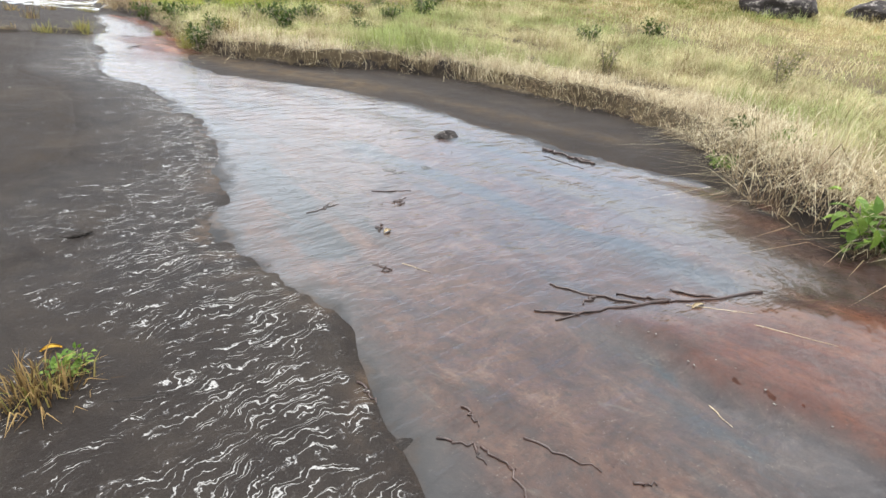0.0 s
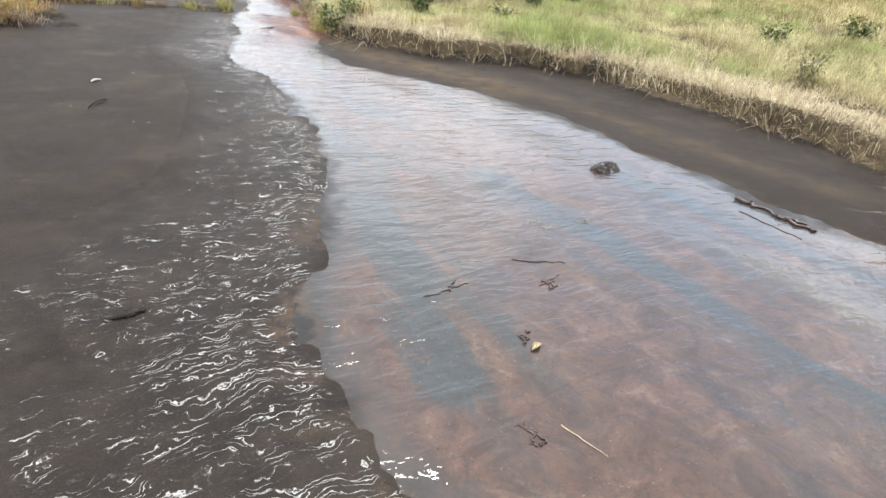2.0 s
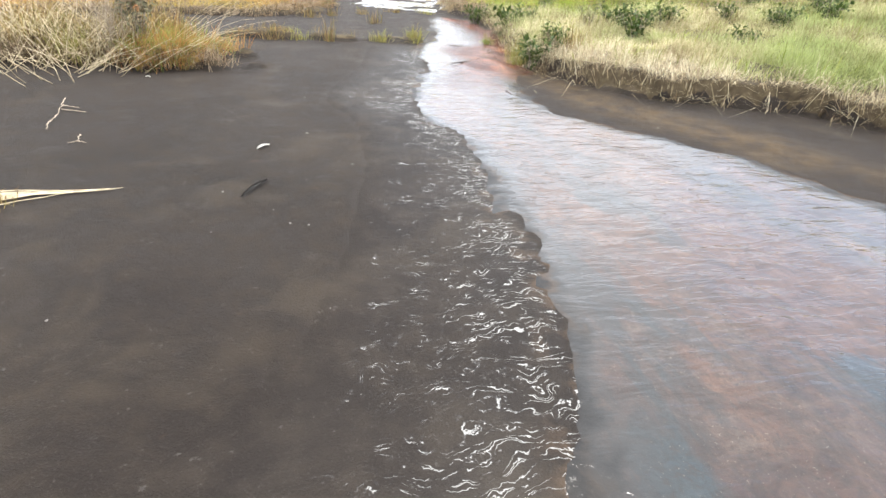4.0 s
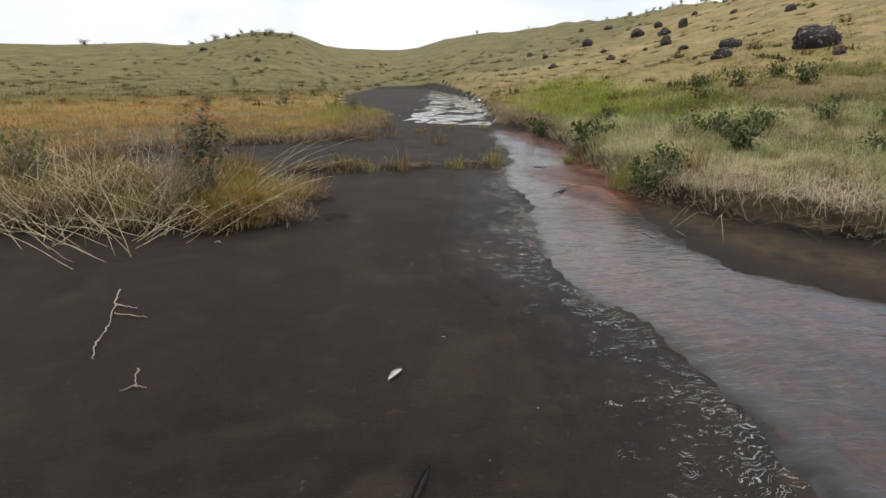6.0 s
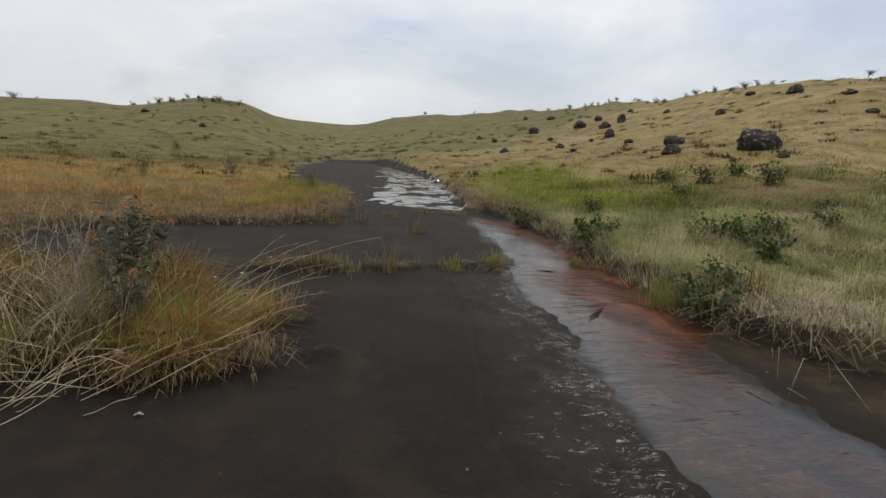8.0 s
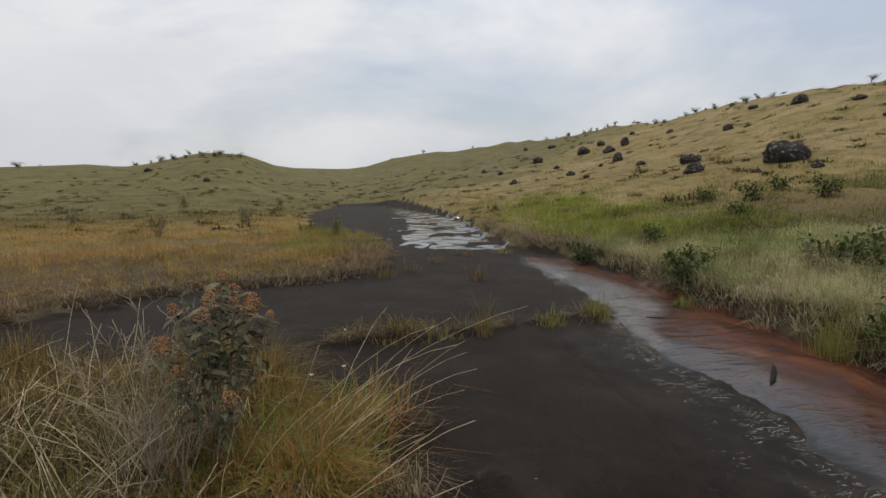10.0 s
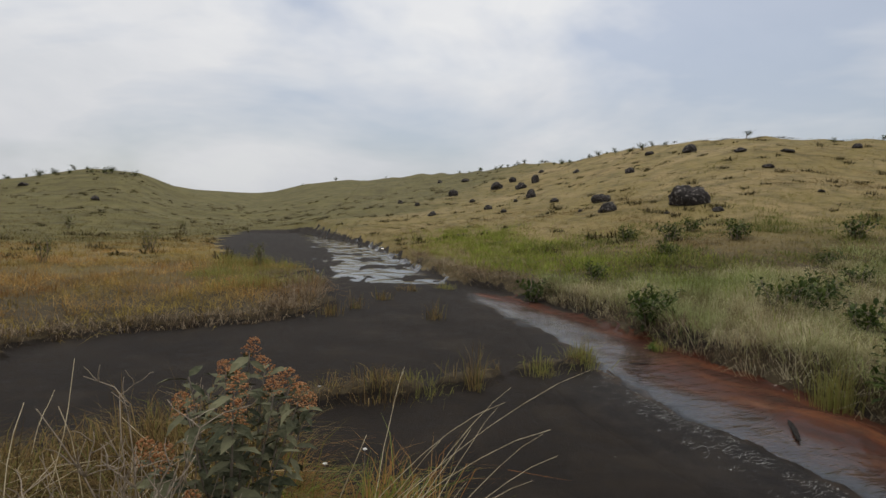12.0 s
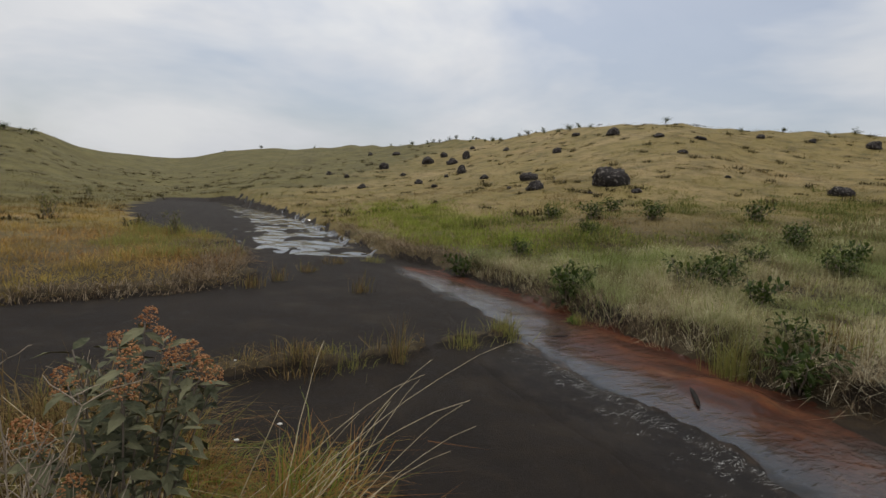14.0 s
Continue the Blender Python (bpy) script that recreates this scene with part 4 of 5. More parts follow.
MORE = ((32.4, 1.6, 2.4, 1.1), (-32, 1.9, 1.8, 0.8), (-27, 1.0, 1.5, 0.9), (12.0, 1.0, 1.8, 0.9), (8.8, 2.0, 1.5, 0.9), (1.2, 1.6, 1.6, 1.0), (16.0, 5.2, 1.4, 0.8), (26.5, 7.0, 2.2, 0.8), (36.5, 5.6, 2.2, 0.8), (40.5, 3.4, 1.4, 0.6), (54.0, 1.8, 2.0, 1.0), (13.3, 2.1, 1.2, 0.9), (19.8, 1.3, 1.2, 0.7), (5.4, 3.9, 1.3, 0.8), (28.0, 1.3, 1.3, 0.5))
for i, (az, el, wide, high) in enumerate(BOULDERS + MORE):
    x, y, z, r = on_ray(az, el)
    ob = new("boulder", meshes[i % 8])
    k = r / 100 * (1.0 if i == 0 else 0.85)
    ob.matrix_world = pose(x, y, z + high * 0.15 * k, 0, 0, i * 47 - az) @ Matrix.Diagonal((wide * 0.46 * k, wide * 0.42 * k, high * 0.64 * k, 1))
    big = wide * k > 2.2
    tagged(ob, "huge dark granite boulder with pale lichen at its foot" if i == 0 else "dark weathered granite boulder in the hillside grass" if big else "small dark rock in the hillside grass", "boulder", group="boulders on the hillside")
for i, (x, y, wide, high) in enumerate(((22.0, 16.4, 2.7, 1.2), (25.5, 14.6, 2.2, 0.8))):
    ob = new("boulder", meshes[3 + i])
    ob.matrix_world = pose(x, y, z_at(x, y) + 0.2, 0, 0, 30 * i) @ Matrix.Diagonal((wide * 0.5, wide * 0.5, high * 0.7, 1))
    tagged(ob, "dark low granite boulder lying in pale grass", "boulder", group="boulders on the hillside")

# rock standing out of the stream
rock = new("stream_rock", boulder_mesh("stream_rock", 21, 0.25))
rock.matrix_world = pose(3.2, 5.45, z_at(3.2, 5.45) + 0.01, 0, 0, 20) @ Matrix.Diagonal((0.16, 0.11, 0.07, 1))
tagged(rock, "small dark wet rock standing out of the stream", "rock")

# ---- shrubs on the banks ----
SHRUBS = [shrub_thing("shrub", 40 + i, *spec) for i, spec in enumerate((
    (0.55, 0.42, 5, 34, 0.10, LEAF_DARK, "dark green broad-leaved shrub in the bank grass"),
    (0.45, 0.5, 6, 30, 0.085, LEAF_DARK, "low dark green leafy shrub in the bank grass"),
    (0.65, 0.45, 5, 46, 0.055, LEAF_GREY, "thin grey-green twiggy shrub in the bank grass"),
    (0.42, 0.5, 5, 26, 0.13, LEAF_BRIGHT, "bright green large-leaved plant at the bank edge")))]
PLACES = ((-0.69, 19.5, 0, 1.0), (0.25, 16.2, 0, 1.15), (0.55, 16.5, 1, 1.0), (2.5, 16.1, 0, 1.15), (2.95, 16.2, 1, 1.25), (3.7, 16.8, 1, 1.2), (2.75, 14.9, 0, 0.95), (0.78, 12.35, 0, 0.98), (1.05, 12.7, 1, 0.85), (6.05, 16.6, 1, 1.1), (5.0, 1.95, 3, 0.95), (6.3, 4.25, 0, 0.5), (6.1, 3.5, 3, 0.55), (5.75, 3.95, 3, 0.4), (-0.12, 15.2, 3, 0.28), (0.22, 1.97, 3, 0.2), (1.9, 15.6, 2, 0.8), (7.8, 8.6, 2, 0.9), (9.5, 11.5, 1, 1.1), (12, 12.2, 1, 1.2), (8.1, 19.5, 1, 1.3), (7.4, 17.3, 0, 1.1), (8.0, 25.4, 1, 1.6), (6.3, 26.5, 1, 1.5), (11.0, 23.8, 1, 1.6), (10.5, 7.0, 2, 1.0), (4.4, 13.9, 1, 0.9), (1.2, 20.8, 1, 1.0))
used = [False] * 4
rng = random.Random(5)


def plant(kind, x, y, z, k, turn):
    m = pose(x, y, z, 0, 0, turn)
    ob = SHRUBS[kind]
    if used[kind]:
        ob = copy_thing(ob, m)
    used[kind] = True
    ob.matrix_world = m @ Matrix.Scale(k * 1.2, 4)
    tagged(ob, group="shrubs on the banks")


for x, y, kind, k in PLACES:
    plant(kind, x, y, z_at(x, y), k, rng.uniform(0, 360))
for az, el, kind, k in ((42.7, -4.6, 1, 1.0), (49.3, -5.0, 1, 0.9), (27.5, -3.0, 1, 1.1), (24, -1.5, 1, 1.3), (46, -2.0, 1, 1.2), (30, -0.4, 1, 1.4), (40.5, -3.0, 1, 0.9), (-31, -4.4, 2, 1.2), (-23, -3.6, 2, 1.4), (-13.5, -5.0, 2, 1.1), (-38, -3.0, 2, 1.2), (-29, -1.6, 2, 1.6), (-20, -1.7, 2, 1.4)):
    x, y, z, r = on_ray(az, el)
    plant(kind, x, y, z, k, rng.uniform(0, 360))

# ---- scrub trees on the skyline ----


def tree_thing(seed, h):
    g = random.Random(seed)
    ob = empty("scrub_tree", 0, 0, 0)
    bm, bl = bmesh.new(), bmesh.new()
    trunk = wander(g, (0, 0, -0.1), (g.uniform(-0.2, 0.2), 0, 1), h * 0.28, 4, 0.2)
    tube(bm, trunk, 0.05, 0.025, 5)
    for _ in range(8):
        p = trunk[g.randint(1, 4)]
        limb = wander(g, p, (g.uniform(-1, 1), g.uniform(-1, 1), g.uniform(0.15, 1.2)), h * g.uniform(0.25, 0.55), 3, 0.3)
        tube(bm, limb, 0.022, 0.008, 4)
        for _ in range(26):
            q = limb[g.randint(1, 3)] + Vector((g.gauss(0, 1), g.gauss(0, 1), g.gauss(0, 0.7))) * h * 0.10
            leaf(bl, q, (g.uniform(-1, 1), g.uniform(-1, 1), g.uniform(-0.4, 0.6)), h * 0.09, h * 0.06)
    part("trunk", bm, TWIG, ob)
    tagged(part("crown", bl, LEAF_DARK, ob), kind="stuff")
    return tagged(ob, "small dark scrub tree standing on the ridge", "tree", group="scrub trees on the ridge")


TREES = [tree_thing(80 + i, h) for i, h in enumerate((0.9, 1.2, 0.8))]
ridge = [(-33 + 0.6 * i, 1.0) for i in range(16)] + [(8 + 0.75 * i, 0.85) for i in range(27)] + [(-42, 1.4), (-40, 1.0), (-9, 0.9), (-5, 0.8), (0, 0.8), (41, 0.7), (44.5, 0.8), (48, 0.8), (50, 0.8), (35, 0.6)]
rng = random.Random(9)
for i, (az, k) in enumerate(ridge):
    az += rng.uniform(-0.5, 0.5)
    r = float(along(SKY, az, 2)) * rng.uniform(0.95, 1.01)
    x, y = CENTRE[0] + r * math.sin(radians(az)), CENTRE[1] + r * math.cos(radians(az))
    m = pose(x, y, z_at(x, y), 0, 0, rng.uniform(0, 360))
    ob = TREES[i] if i < 3 else copy_thing(TREES[i % 3], m)
    ob.matrix_world = m @ Matrix.Scale(k * 1.35 * rng.uniform(0.6, 1.4) * (1.1 if az < 0 else 1.0), 4)

# ---- flowering shrub in the clump ----


def shared(name, bm, material):
    me = bpy.data.meshes.new(name)
    bm.to_mesh(me)
    bm.free()
    me.materials.append(material)
    return me


def leaf_mesh(name, length, width, material):
    bm = bmesh.new()
    leaf(bm, (0, 0, 0), (0, 1, 0), length, width, 0.18)
    return shared(name, bm, material)


def flower_mesh(seed):
    """A head of many small florets on short stalks."""
    g, bm = random.Random(seed), bmesh.new()
    for i in range(110):
        a, t = g.uniform(0, 6.28), g.random()
        r = 0.030 * (1 - t) ** 0.6 + 0.008
        p = Vector((math.cos(a) * r * g.random() ** 0.4, math.sin(a) * r * g.random() ** 0.4, t * 0.085))
        bmesh.ops.create_icosphere(bm, subdivisions=1, radius=g.uniform(0.0018, 0.0038), matrix=Matrix.Translation(p))
    return shared("flower_head", bm, FLOWER)


def flowering_shrub(x, y, h):
    g = random.Random(17)
    ob = empty("flowering_shrub", x, y, z_at(x, y))
    def one_leaf_material(name, a, b):
        m = Mat(name)
        vein = m.noise(45, 3, 0.6, 0.0, m.coords(local=True))
        col = m.mix(m.lone(), a, b)
        return m.set(Base_Color=m.mix(m.ramp(vein, (0.4, 0.0), (0.7, 0.35)), col, (0.20, 0.19, 0.11)), Roughness=0.75, Specular_IOR_Level=0.2).m
    mat = one_leaf_material("shrub_leaf", (0.020, 0.028, 0.012, 1), (0.16, 0.155, 0.085, 1))
    shapes = [leaf_mesh("leaf", 0.105, 0.038, mat), leaf_mesh("leaf", 0.085, 0.032, mat)]
    heads = [flower_mesh(s) for s in (1, 2)]
    for k in range(20):
        a = k * 2.4 + g.uniform(-0.3, 0.3)
        out = 0.31 * math.sqrt((k + 0.5) / 20)
        top = h * (1.0 - 0.42 * (out / 0.27) ** 2.5 * g.uniform(0.2, 1.2)) * g.uniform(0.94, 1.02)
        end = Vector((math.cos(a) * out, math.sin(a) * out, top))
        bm, pts = bmesh.new(), []
        for i in range(8):
            t = i / 7
            p = Vector((end.x * t ** 1.3, end.y * t ** 1.3, top * t - 0.03 * (1 - t)))
            pts.append(p + Vector((g.uniform(-1, 1), g.uniform(-1, 1), 0)) * 0.014 * math.sin(math.pi * t))
        tube(bm, pts, 0.0045, 0.0025, 6)
        branch = part("branch", bm, TWIG, ob)
        for i in range(22):
            t = 1.0 - (i / 22) ** 1.2 * 0.46
            f = t * 7
            p = pts[min(int(f), 6)].lerp(pts[min(int(f) + 1, 7)], min(f - min(int(f), 6), 1))
            turn = i * 137.5 + g.uniform(-25, 25)
            lf = new("leaf", g.choice(shapes))
            lf.parent = branch
            lf.matrix_local = Matrix.Translation(p) @ pose(0, 0, 0, g.uniform(-40, 28), g.uniform(-25, 25), turn) @ Matrix.Scale(g.uniform(0.65, 1.15), 4)
        if k % 5 != 4:
            hd = new("flower_head", heads[k % 2])
            hd.parent = branch
            size = g.uniform(0.75, 1.25)
            hd.matrix_local = Matrix.Translation(pts[7] - Vector((0, 0, 0.01))) @ pose(0, 0, 0, g.uniform(-20, 20), g.uniform(-20, 20), g.uniform(0, 360)) @ Matrix.Diagonal((size * 1.15, size * 1.15, size * 0.8, 1))
            tagged(hd, "rust-orange flower cluster")
    return tagged(ob, "grey-green leafy shrub with rust-orange flower heads in the grass clump", "shrub")


flowering_shrub(-4.38, 10.15, 1.24 - z_at(-4.38, 10.15))


def dead_stems(name, x, y, count, h, spread_r, lean, r, seed, label, material=None, way=(0.0, 0.0)):
    g = random.Random(seed)
    bm = bmesh.new()
    for _ in range(count):
        px, py = x + g.gauss(0, spread_r), y + g.gauss(0, spread_r)
        d = (g.uniform(-lean, lean) + way[0], g.uniform(-lean, lean) + way[1], 1)
        pts = wander(g, (px, py, z_at(px, py) - 0.02), d, h * g.uniform(0.5, 1.15), 6, 0.10)
        for i, p in enumerate(pts):
            p.z = max(p.z - 0.003 * i * i * lean * h, z_at(px, py) + 0.01 * i)
        tube(bm, pts, r, r * 0.35, 4)
    ob = part(name, bm, material or STALK)
    return tagged(ob, label, "grass", kind="stuff")


def dry_branch(x, y, h, seed):
    """A bare crooked stem that forks into fine dead twigs."""
    g, bm = random.Random(seed), bmesh.new()
    main = wander(g, (0, 0, -0.02), (g.uniform(-0.12, 0.12), g.uniform(-0.1, 0.1), 1), h, 8, 0.15)
    tube(bm, main, 0.0036, 0.0018, 5)
    for i in range(9):
        p = main[g.randint(3, 8)]
        fork = wander(g, p, (g.uniform(-1, 1), g.uniform(-1, 1), g.uniform(0.2, 1.4)), h * g.uniform(0.08, 0.20), 4, 0.35)
        tube(bm, fork, 0.0022, 0.0011, 4)
        for _ in range(2):
            tube(bm, wander(g, fork[g.randint(1, 3)], (g.uniform(-1, 1), g.uniform(-1, 1), g.uniform(0, 1.2)), h * 0.08, 3, 0.4), 0.002, 0.001, 3)
    ob = part("dry_branch", bm, GREY_TWIG)
    ob.matrix_world = pose(x, y, z_at(x, y))
    return tagged(ob, "bare grey forked dead branch in the grass clump", "branch")


STALK = plain_material("dry_stalk", (0.36, 0.28, 0.16), (0.66, 0.56, 0.38), 12)
GREY_TWIG = plain_material("grey_twig", (0.17, 0.13, 0.092), (0.40, 0.325, 0.24), 14)
for i, (x, y, h) in enumerate(((-4.50, 9.93, 1.02), (-4.58, 9.98, 1.04), (-4.64, 9.95, 0.96), (-4.44, 9.90, 0.90), (-4.53, 9.86, 0.92), (-4.70, 10.0, 0.95), (-4.60, 9.88, 0.98))):
    dry_branch(x, y, h * (1.24 - z_at(x, y)) / 1.05, 200 + i)
dead_stems("dead_stems", -4.60, 9.95, 130, 0.82, 0.13, 0.5, 0.0025, 3, "dead grey upright twigs beside the shrub", GREY_TWIG)
dead_stems("dead_stems", -5.4, 9.9, 130, 0.9, 0.45, 1.3, 0.0038, 4, "dry grass stalks sticking out of the clump")
dead_stems("dead_stems", -6.6, 10.0, 130, 0.9, 0.7, 1.3, 0.0038, 5, "dry grass stalks sticking out of the clump")
dead_stems("dead_stems", -3.95, 10.6, 26, 0.75, 0.18, 0.5, 0.0032, 6, "long thin stalks arching over the slab", None, (0.9, -0.1))
dead_stems("dead_stems", -4.6, 9.45, 70, 1.0, 0.4, 1.3, 0.0036, 7, "long bent straw stalks leaning over the clump", None, (0.3, -0.2))
for i, (x, y, k) in enumerate(((-6.9, 10.4, 1.2), (-7.6, 11.0, 1.2))):
    plant(2, x, y, z_at(x, y), k, i * 70)

# ---- debris on the rock ----


def stick_thing(name, runs, r, material, label, category):
    """A stick of one or more wandering runs, lying on the rock."""
    g = random.Random(len(label) + int(r * 1e5))
    bm = bmesh.new()
    for ax, ay, bx, by in runs:
        pts = []
        for i in range(9):
            t = i / 8
            x, y = ax + (bx - ax) * t + g.uniform(-1, 1) * r * 2.2, ay + (by - ay) * t + g.uniform(-1, 1) * r * 2.2
            pts.append((x, y, z_at(x, y) + 0.010 + r * 0.4))
        tube(bm, pts, r, r * 0.45, 6)
    return tagged(part(name, bm, material), label, category)


stick_thing("forked_branch", ((3.63, 1.75, 2.96, 1.81), (2.96, 1.81, 2.25, 1.84), (2.80, 1.82, 2.44, 2.15), (2.4, 1.83, 2.2, 1.95), (3.0, 1.82, 2.75, 1.95), (3.3, 1.78, 3.1, 1.9), (2.62, 1.98, 2.5, 1.93)), 0.010, WET_WOOD, "dark wet forked branch stranded on the stream bed", "branch")
for run in (((1.40, 1.26, 1.52, 1.19), (1.52, 1.19, 1.59, 1.06), (1.58, 1.08, 1.57, 0.90), (1.50, 1.2, 1.5, 1.12)), ((1.21, 1.62, 1.25, 1.50),), ((1.55, 1.38, 1.57, 1.28),), ((1.70, 1.17, 1.88, 0.97),), ((1.33, 3.45, 1.58, 3.58), (1.45, 3.5, 1.5, 3.6)), ((1.90, 3.85, 2.22, 3.84),), ((4.02, 4.68, 4.19, 4.22),), ((1.95, 0.88, 2.02, 0.86),), ((0.41, 10.52, 0.50, 10.32),)):
    stick_thing("twig", run, 0.005, WET_WOOD, "short dark waterlogged twig on the stream bed", "twig")
for run in (((1.72, 2.6, 1.83, 2.45),), ((0.78, 10.64, 0.81, 10.44),), ((2.52, 1.1, 2.5, 0.98),), ((3.05, 1.75, 3.3, 1.55),), ((3.2, 1.45, 3.45, 1.2),),):
    stick_thing("straw", run, 0.0017, STALK, "single pale straw lying on wet rock", "straw")
rng = random.Random(12)
fray = [(-2.62 + rng.uniform(-0.1, 0.25), 5.74 + rng.uniform(-0.06, 0.08) + 0.1 * k / 20, -1.93 - 0.03 * k, 6.17 - 0.018 * k + rng.uniform(-0.03, 0.03)) for k in range(20)]
stick_thing("dry_grass_stem", fray, 0.0028, STALK, "frayed bunch of pale dry grass stems lying on the slab", "grass stem")
stick_thing("sodden_stick", ((4.20, 4.95, 4.30, 4.65), (4.30, 4.65, 4.41, 4.36), (4.33, 4.6, 4.42, 4.5)), 0.020, WET_WOOD, "black sodden stick lodged at the edge of the stream", "stick")
for at in ((1.77, 3.10), (2.05, 3.62), (1.60, 2.55)):
    x, y = at
    stick_thing("leaf_litter", tuple((x + rng.uniform(-0.05, 0.05), y + rng.uniform(-0.05, 0.05), x + rng.uniform(-0.08, 0.08), y + rng.uniform(-0.08, 0.08)) for _ in range(6)), 0.0045, WET_WOOD, "small knot of dark wet plant litter on the bed", "litter")
for x, y in ((2.25, 4.28), (2.57, 4.43), (2.20, 4.36)):
    tagged(stick_thing("foam_curl", tuple((x + rng.uniform(-0.06, 0.06), y + rng.uniform(-0.05, 0.05), x + rng.uniform(-0.06, 0.06), y + rng.uniform(-0.05, 0.05)) for _ in range(12)), 0.0020, FOAM, "small curl of pale foam drifting on the stream", "foam"), kind="stuff")
stick_thing("dry_twig", ((-3.78, 8.0, -3.41, 7.44), (-3.41, 7.44, -3.33, 7.27), (-3.33, 7.27, -3.19, 7.05), (-3.6, 7.75, -3.4, 7.7), (-3.5, 7.6, -3.25, 7.6)), 0.005, GREY_TWIG, "bent pale dry twig lying on the dark slab", "twig")
stick_thing("dry_twig", ((-2.86, 7.01, -2.76, 6.86), (-2.76, 6.86, -2.69, 6.85), (-2.76, 6.86, -2.80, 6.80)), 0.004, GREY_TWIG, "small forked dry twig on the dark slab", "twig")


def fallen_leaf(x, y, turn, length, width, material, label):
    bm = bmesh.new()
    n = 8
    high = []
    for i in range(n + 1):
        t = i / n
        w = width * 0.5 * math.sin(math.pi * min(max(t, 0.02), 0.98)) ** 0.7
        c = 0.012 * math.sin(math.pi * t) + 0.006
        high.append((bm.verts.new(((t - 0.5) * length, -w, c + 0.010)), bm.verts.new(((t - 0.5) * length, 0, c)), bm.verts.new(((t - 0.5) * length, w, c + 0.008))))
    for a, b in zip(high, high[1:]):
        for k in (0, 1):
            bm.faces.new((a[k], b[k], b[k + 1], a[k + 1])).smooth = True
    bmesh.ops.solidify(bm, geom=bm.faces[:], thickness=0.002)
    ob = part("fallen_leaf", bm, material)
    ob.matrix_world = pose(x, y, z_at(x, y), 0, 0, turn)
    return tagged(ob, label, "leaf")


PALE = plain_material("pale_leaf", (0.62, 0.60, 0.55), (0.85, 0.84, 0.80), 20)
DARK = plain_material("dark_leaf_litter", (0.008, 0.007, 0.006), (0.02, 0.016, 0.013), 20)
YELLOW = plain_material("yellow_leaf", (0.55, 0.33, 0.03), (0.68, 0.48, 0.06), 20)
fallen_leaf(-1.47, 7.25, 72, 0.14, 0.045, PALE, "white curled dead leaf lying on the dark slab")
fallen_leaf(-1.16, 6.41, 85, 0.34, 0.032, DARK, "dark sodden leaf lying on the slab")
fallen_leaf(-3.72, 9.2, 20, 0.05, 0.03, PALE, "small white leaf near the clump's foot")
fallen_leaf(0.12, 2.14, 10, 0.07, 0.03, YELLOW, "small yellow leaf in the film of water")
fallen_leaf(1.77, 3.05, 40, 0.08, 0.035, STALK, "pale curled leaf caught on the bed")
fallen_leaf(3.1, 1.72, 10, 0.11, 0.03, STALK, "pale leaf beside the forked branch")
rng = random.Random(31)
PEBBLE = plain_material("pebble_stone", (0.05, 0.045, 0.04), (0.19, 0.175, 0.155), 20)
flake = [boulder_mesh("pebble", 40 + k, 0.3) for k in range(3)]
for me in flake:
    me.materials.clear()
    me.materials.append(PEBBLE)
for i in range(110):
    y = rng.uniform(1.0, 12.0)
    x = float(along(YS_LW, y)) + rng.uniform(-2.2, 3.0)
    if zones(np.array([x]), np.array([y]))[0][0] > 0.3:
        continue
    ob = new("pebble", flake[i % 3])
    k = rng.uniform(0.003, 0.010)
    ob.matrix_world = pose(x, y, z_at(x, y) + k * 0.3, 0, 0, rng.uniform(0, 360)) @ Matrix.Diagonal((k * 1.4, k, k * 0.6, 1))
    tagged(ob, "small pale pebble lying on the wet rock", "pebble", group="pebbles on the rock")


def arching_stalk(g, x0, y0, x1, y1, z1):
    """One long grass stalk that rises from the tussock and arches outward."""
    z0 = z_at(x0, y0)
    bm = bmesh.new()
    pts = []
    for i in range(9):
        t = i / 8
        x, y = x0 + (x1 - x0) * t ** 1.25, y0 + (y1 - y0) * t ** 1.25
        pts.append((x + g.uniform(-0.004, 0.004), y, z0 + z1 * (1 - (1 - t) ** 1.35) - 0.03 * t ** 3))
    tube(bm, pts, 0.0021, 0.0010, 4)
    return tagged(part("grass_stalk", bm, STALK), "long pale grass stalk arching over the dark slab", "grass stalk", group="arching stalks")


rng = random.Random(77)
for _ in range(10):
    arching_stalk(rng, -3.95 + rng.gauss(0, 0.14), 10.25 + rng.gauss(0, 0.18), -3.15 + rng.gauss(0, 0.28), 10.75 + rng.gauss(0, 0.45), rng.uniform(0.32, 0.8))
for _ in range(14):
    x, y = rng.uniform(-5.4, -4.0), rng.uniform(9.3, 10.0)
    arching_stalk(rng, x, y, x + rng.uniform(-0.7, 0.9), y + rng.uniform(-0.35, 0.3), rng.uniform(0.3, 0.75))


def white_flower(x, y, h):
    ob = empty("white_flower", x, y, z_at(x, y))
    bm = bmesh.new()
    tube(bm, [(0, 0, -0.02), (0.004, 0, h * 0.5), (0, 0.003, h)], 0.0018, 0.0012, 4)
    part("stalk", bm, TWIG, ob)
    bm = bmesh.new()
    for k in range(14):
        a = k * 2.4
        leaf(bm, (0, 0, h), (math.cos(a), math.sin(a), 0.5 + 0.05 * k), 0.018, 0.010)
    part("bloom", bm, PALE, ob, "white bloom")
    return tagged(ob, "single white flower on a thin stalk by the slab", "flower", group="white flowers")


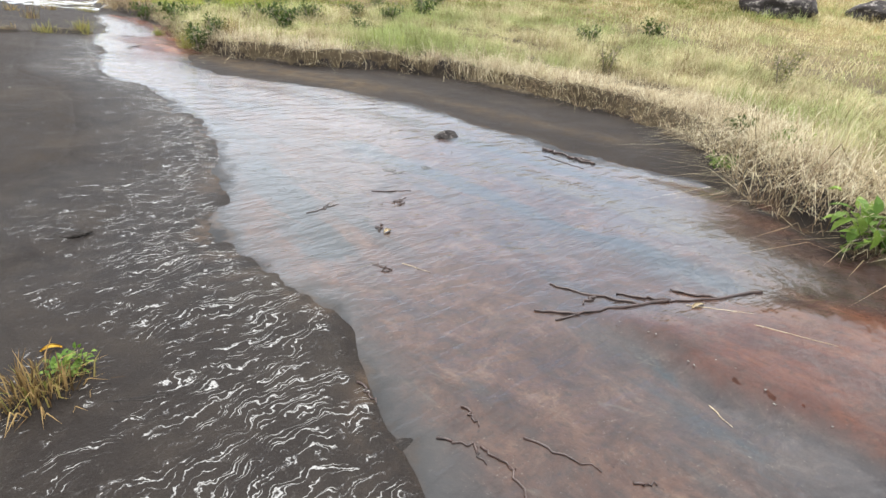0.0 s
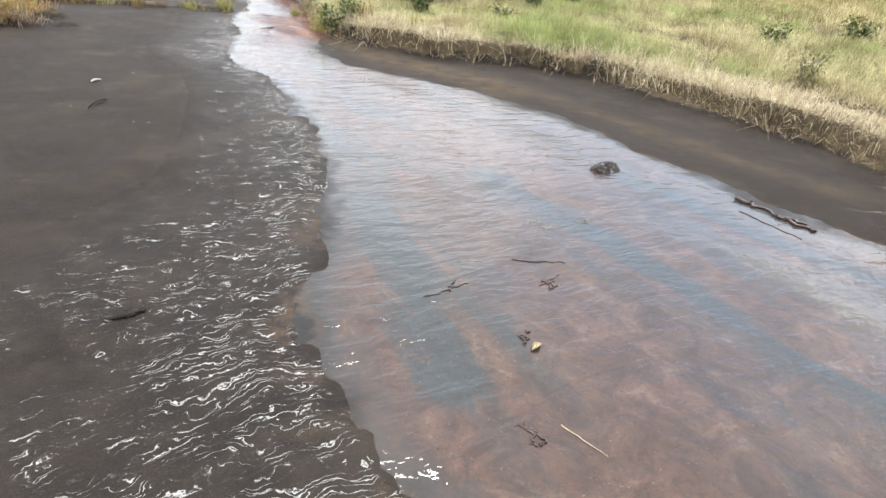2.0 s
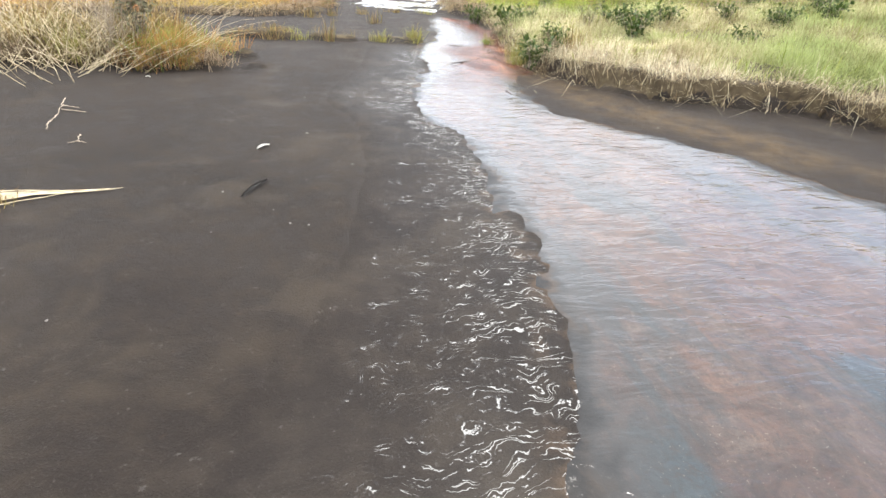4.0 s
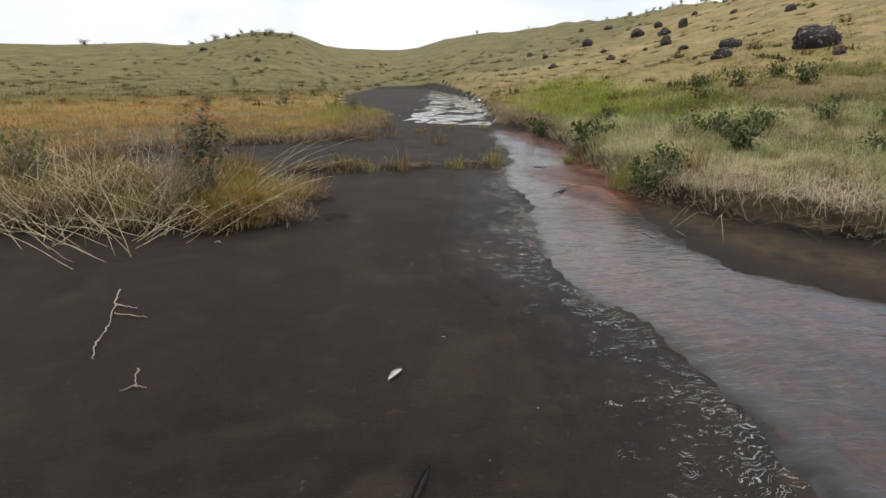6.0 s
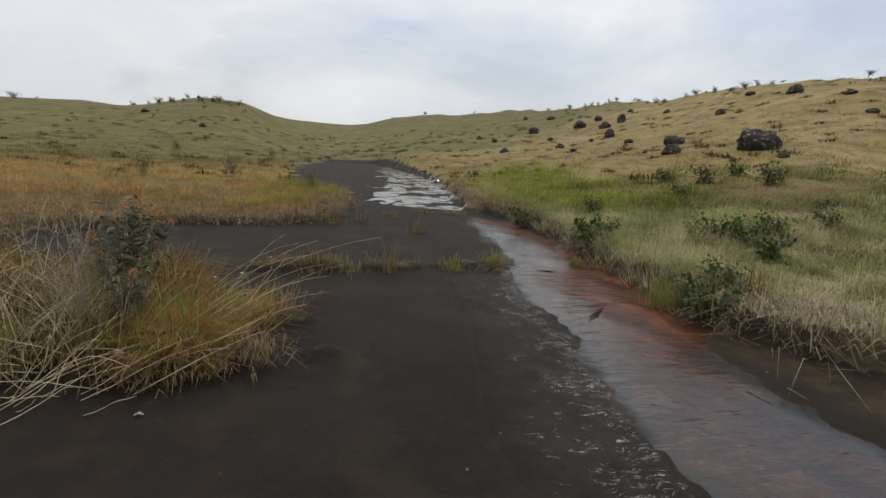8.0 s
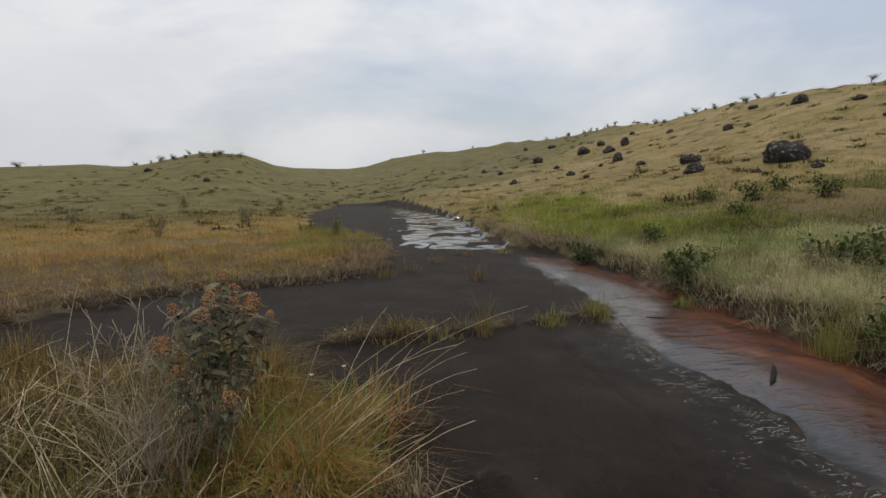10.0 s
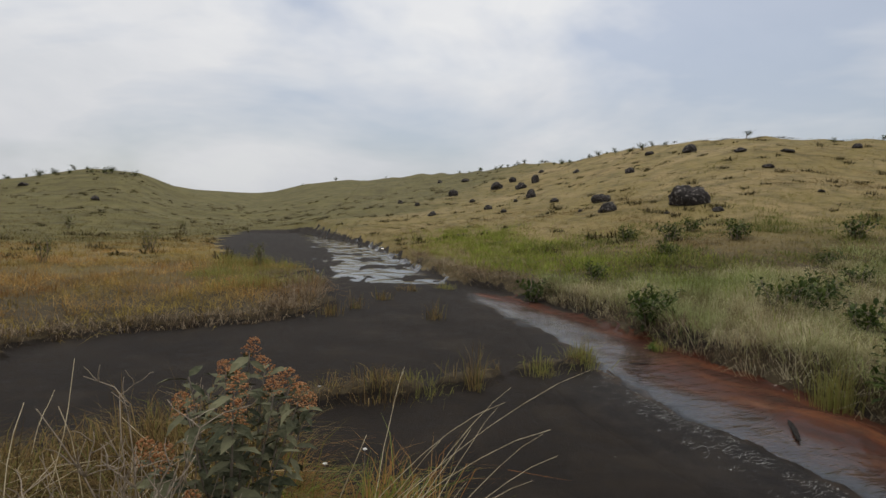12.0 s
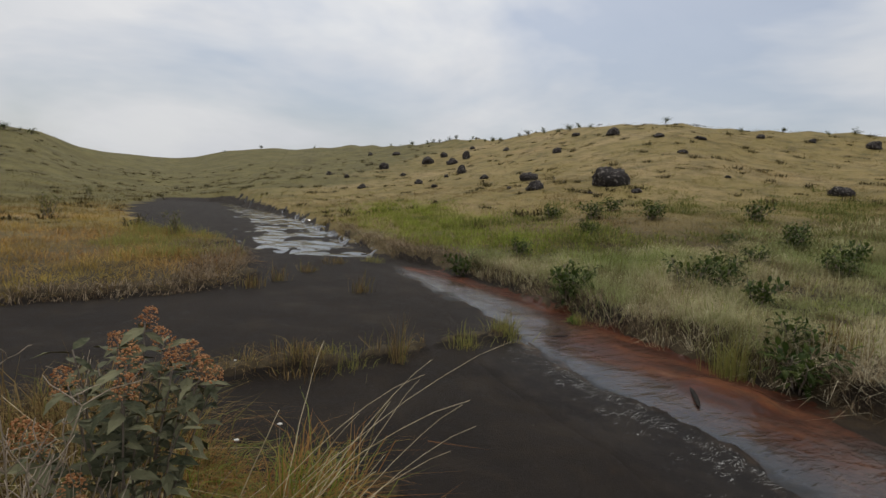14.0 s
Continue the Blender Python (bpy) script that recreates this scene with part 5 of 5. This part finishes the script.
for x, y, h in ((-4.42, 13.0, 0.16), (-3.95, 11.1, 0.42), (-4.15, 11.0, 0.38)):
    white_flower(x, y, h)

# ---- plates and lips of rock ----


def flat_rock(name, seed, x, y, sx, sy, sz, turn, material, label):
    me = boulder_mesh(name, seed, 0.30, 5)
    me.materials.clear()
    me.materials.append(material)
    ob = new(name, me)
    ob.matrix_world = pose(x, y, z_at(x, y) - sz * 0.05, 0, 0, turn) @ Matrix.Diagonal((sx, sy, sz, 1))
    return tagged(ob, label, "rock")


OCHRE = stone_material("ochre_rock", (0.030, 0.014, 0.008), (0.13, 0.060, 0.026), 0.12)
SLAB_ROCK = stone_material("slab_rock", (0.012, 0.010, 0.009), (0.036, 0.030, 0.025), 0.15)
# a thin raised dark rock, added to stand in for a dark crack
flat_rock("rock_ledge", 61, -0.28, 12.5, 0.42, 0.030, 0.012, 58, SLAB_ROCK, "narrow raised dark rock strip standing in for a crack beside the stream")
# low raised lips; a few are laid where the slab has dark cracks
for i, (x, y, sx, sy, sz, turn) in enumerate(((-0.05, 3.30, 0.16, 0.05, 0.022, 8), (0.12, 4.38, 0.14, 0.03, 0.016, -8), (0.28, 3.34, 0.14, 0.04, 0.016, 20), (0.12, 5.82, 0.22, 0.06, 0.018, -35), (-0.9, 14.5, 0.42, 0.03, 0.016, 10), (-0.3, 2.2, 0.20, 0.05, 0.018, 4), (0.35, 1.75, 0.22, 0.03, 0.018, -4), (0.55, 1.1, 0.03, 0.26, 0.016, 6), (1.2, 1.25, 0.16, 0.04, 0.018, 15))):
    flat_rock("rock_lip", 70 + i, x, y, sx, sy, sz * 0.45, turn, SLAB_ROCK, "low dark lip of rock on the slab")
rng = random.Random(91)
for i in range(26):
    y = rng.uniform(0.55, 1.75)
    x = 2.40 + (1.77 - y) * 0.42 + rng.uniform(0.0, 0.16) + (rng.uniform(0, 1.0) if i % 3 == 0 else 0)
    ob = new("stone_chip", flake[i % 3])
    k = rng.uniform(0.002, 0.0045)
    ob.matrix_world = pose(x, y, z_at(x, y) + 0.006 + k * 0.3, 0, 0, rng.uniform(0, 360)) @ Matrix.Diagonal((k * 1.8, k, k * 0.6, 1))
    tagged(ob, "pale stone chip on the edge of the rock plate", "stone chip", group="chips on the rock plate")
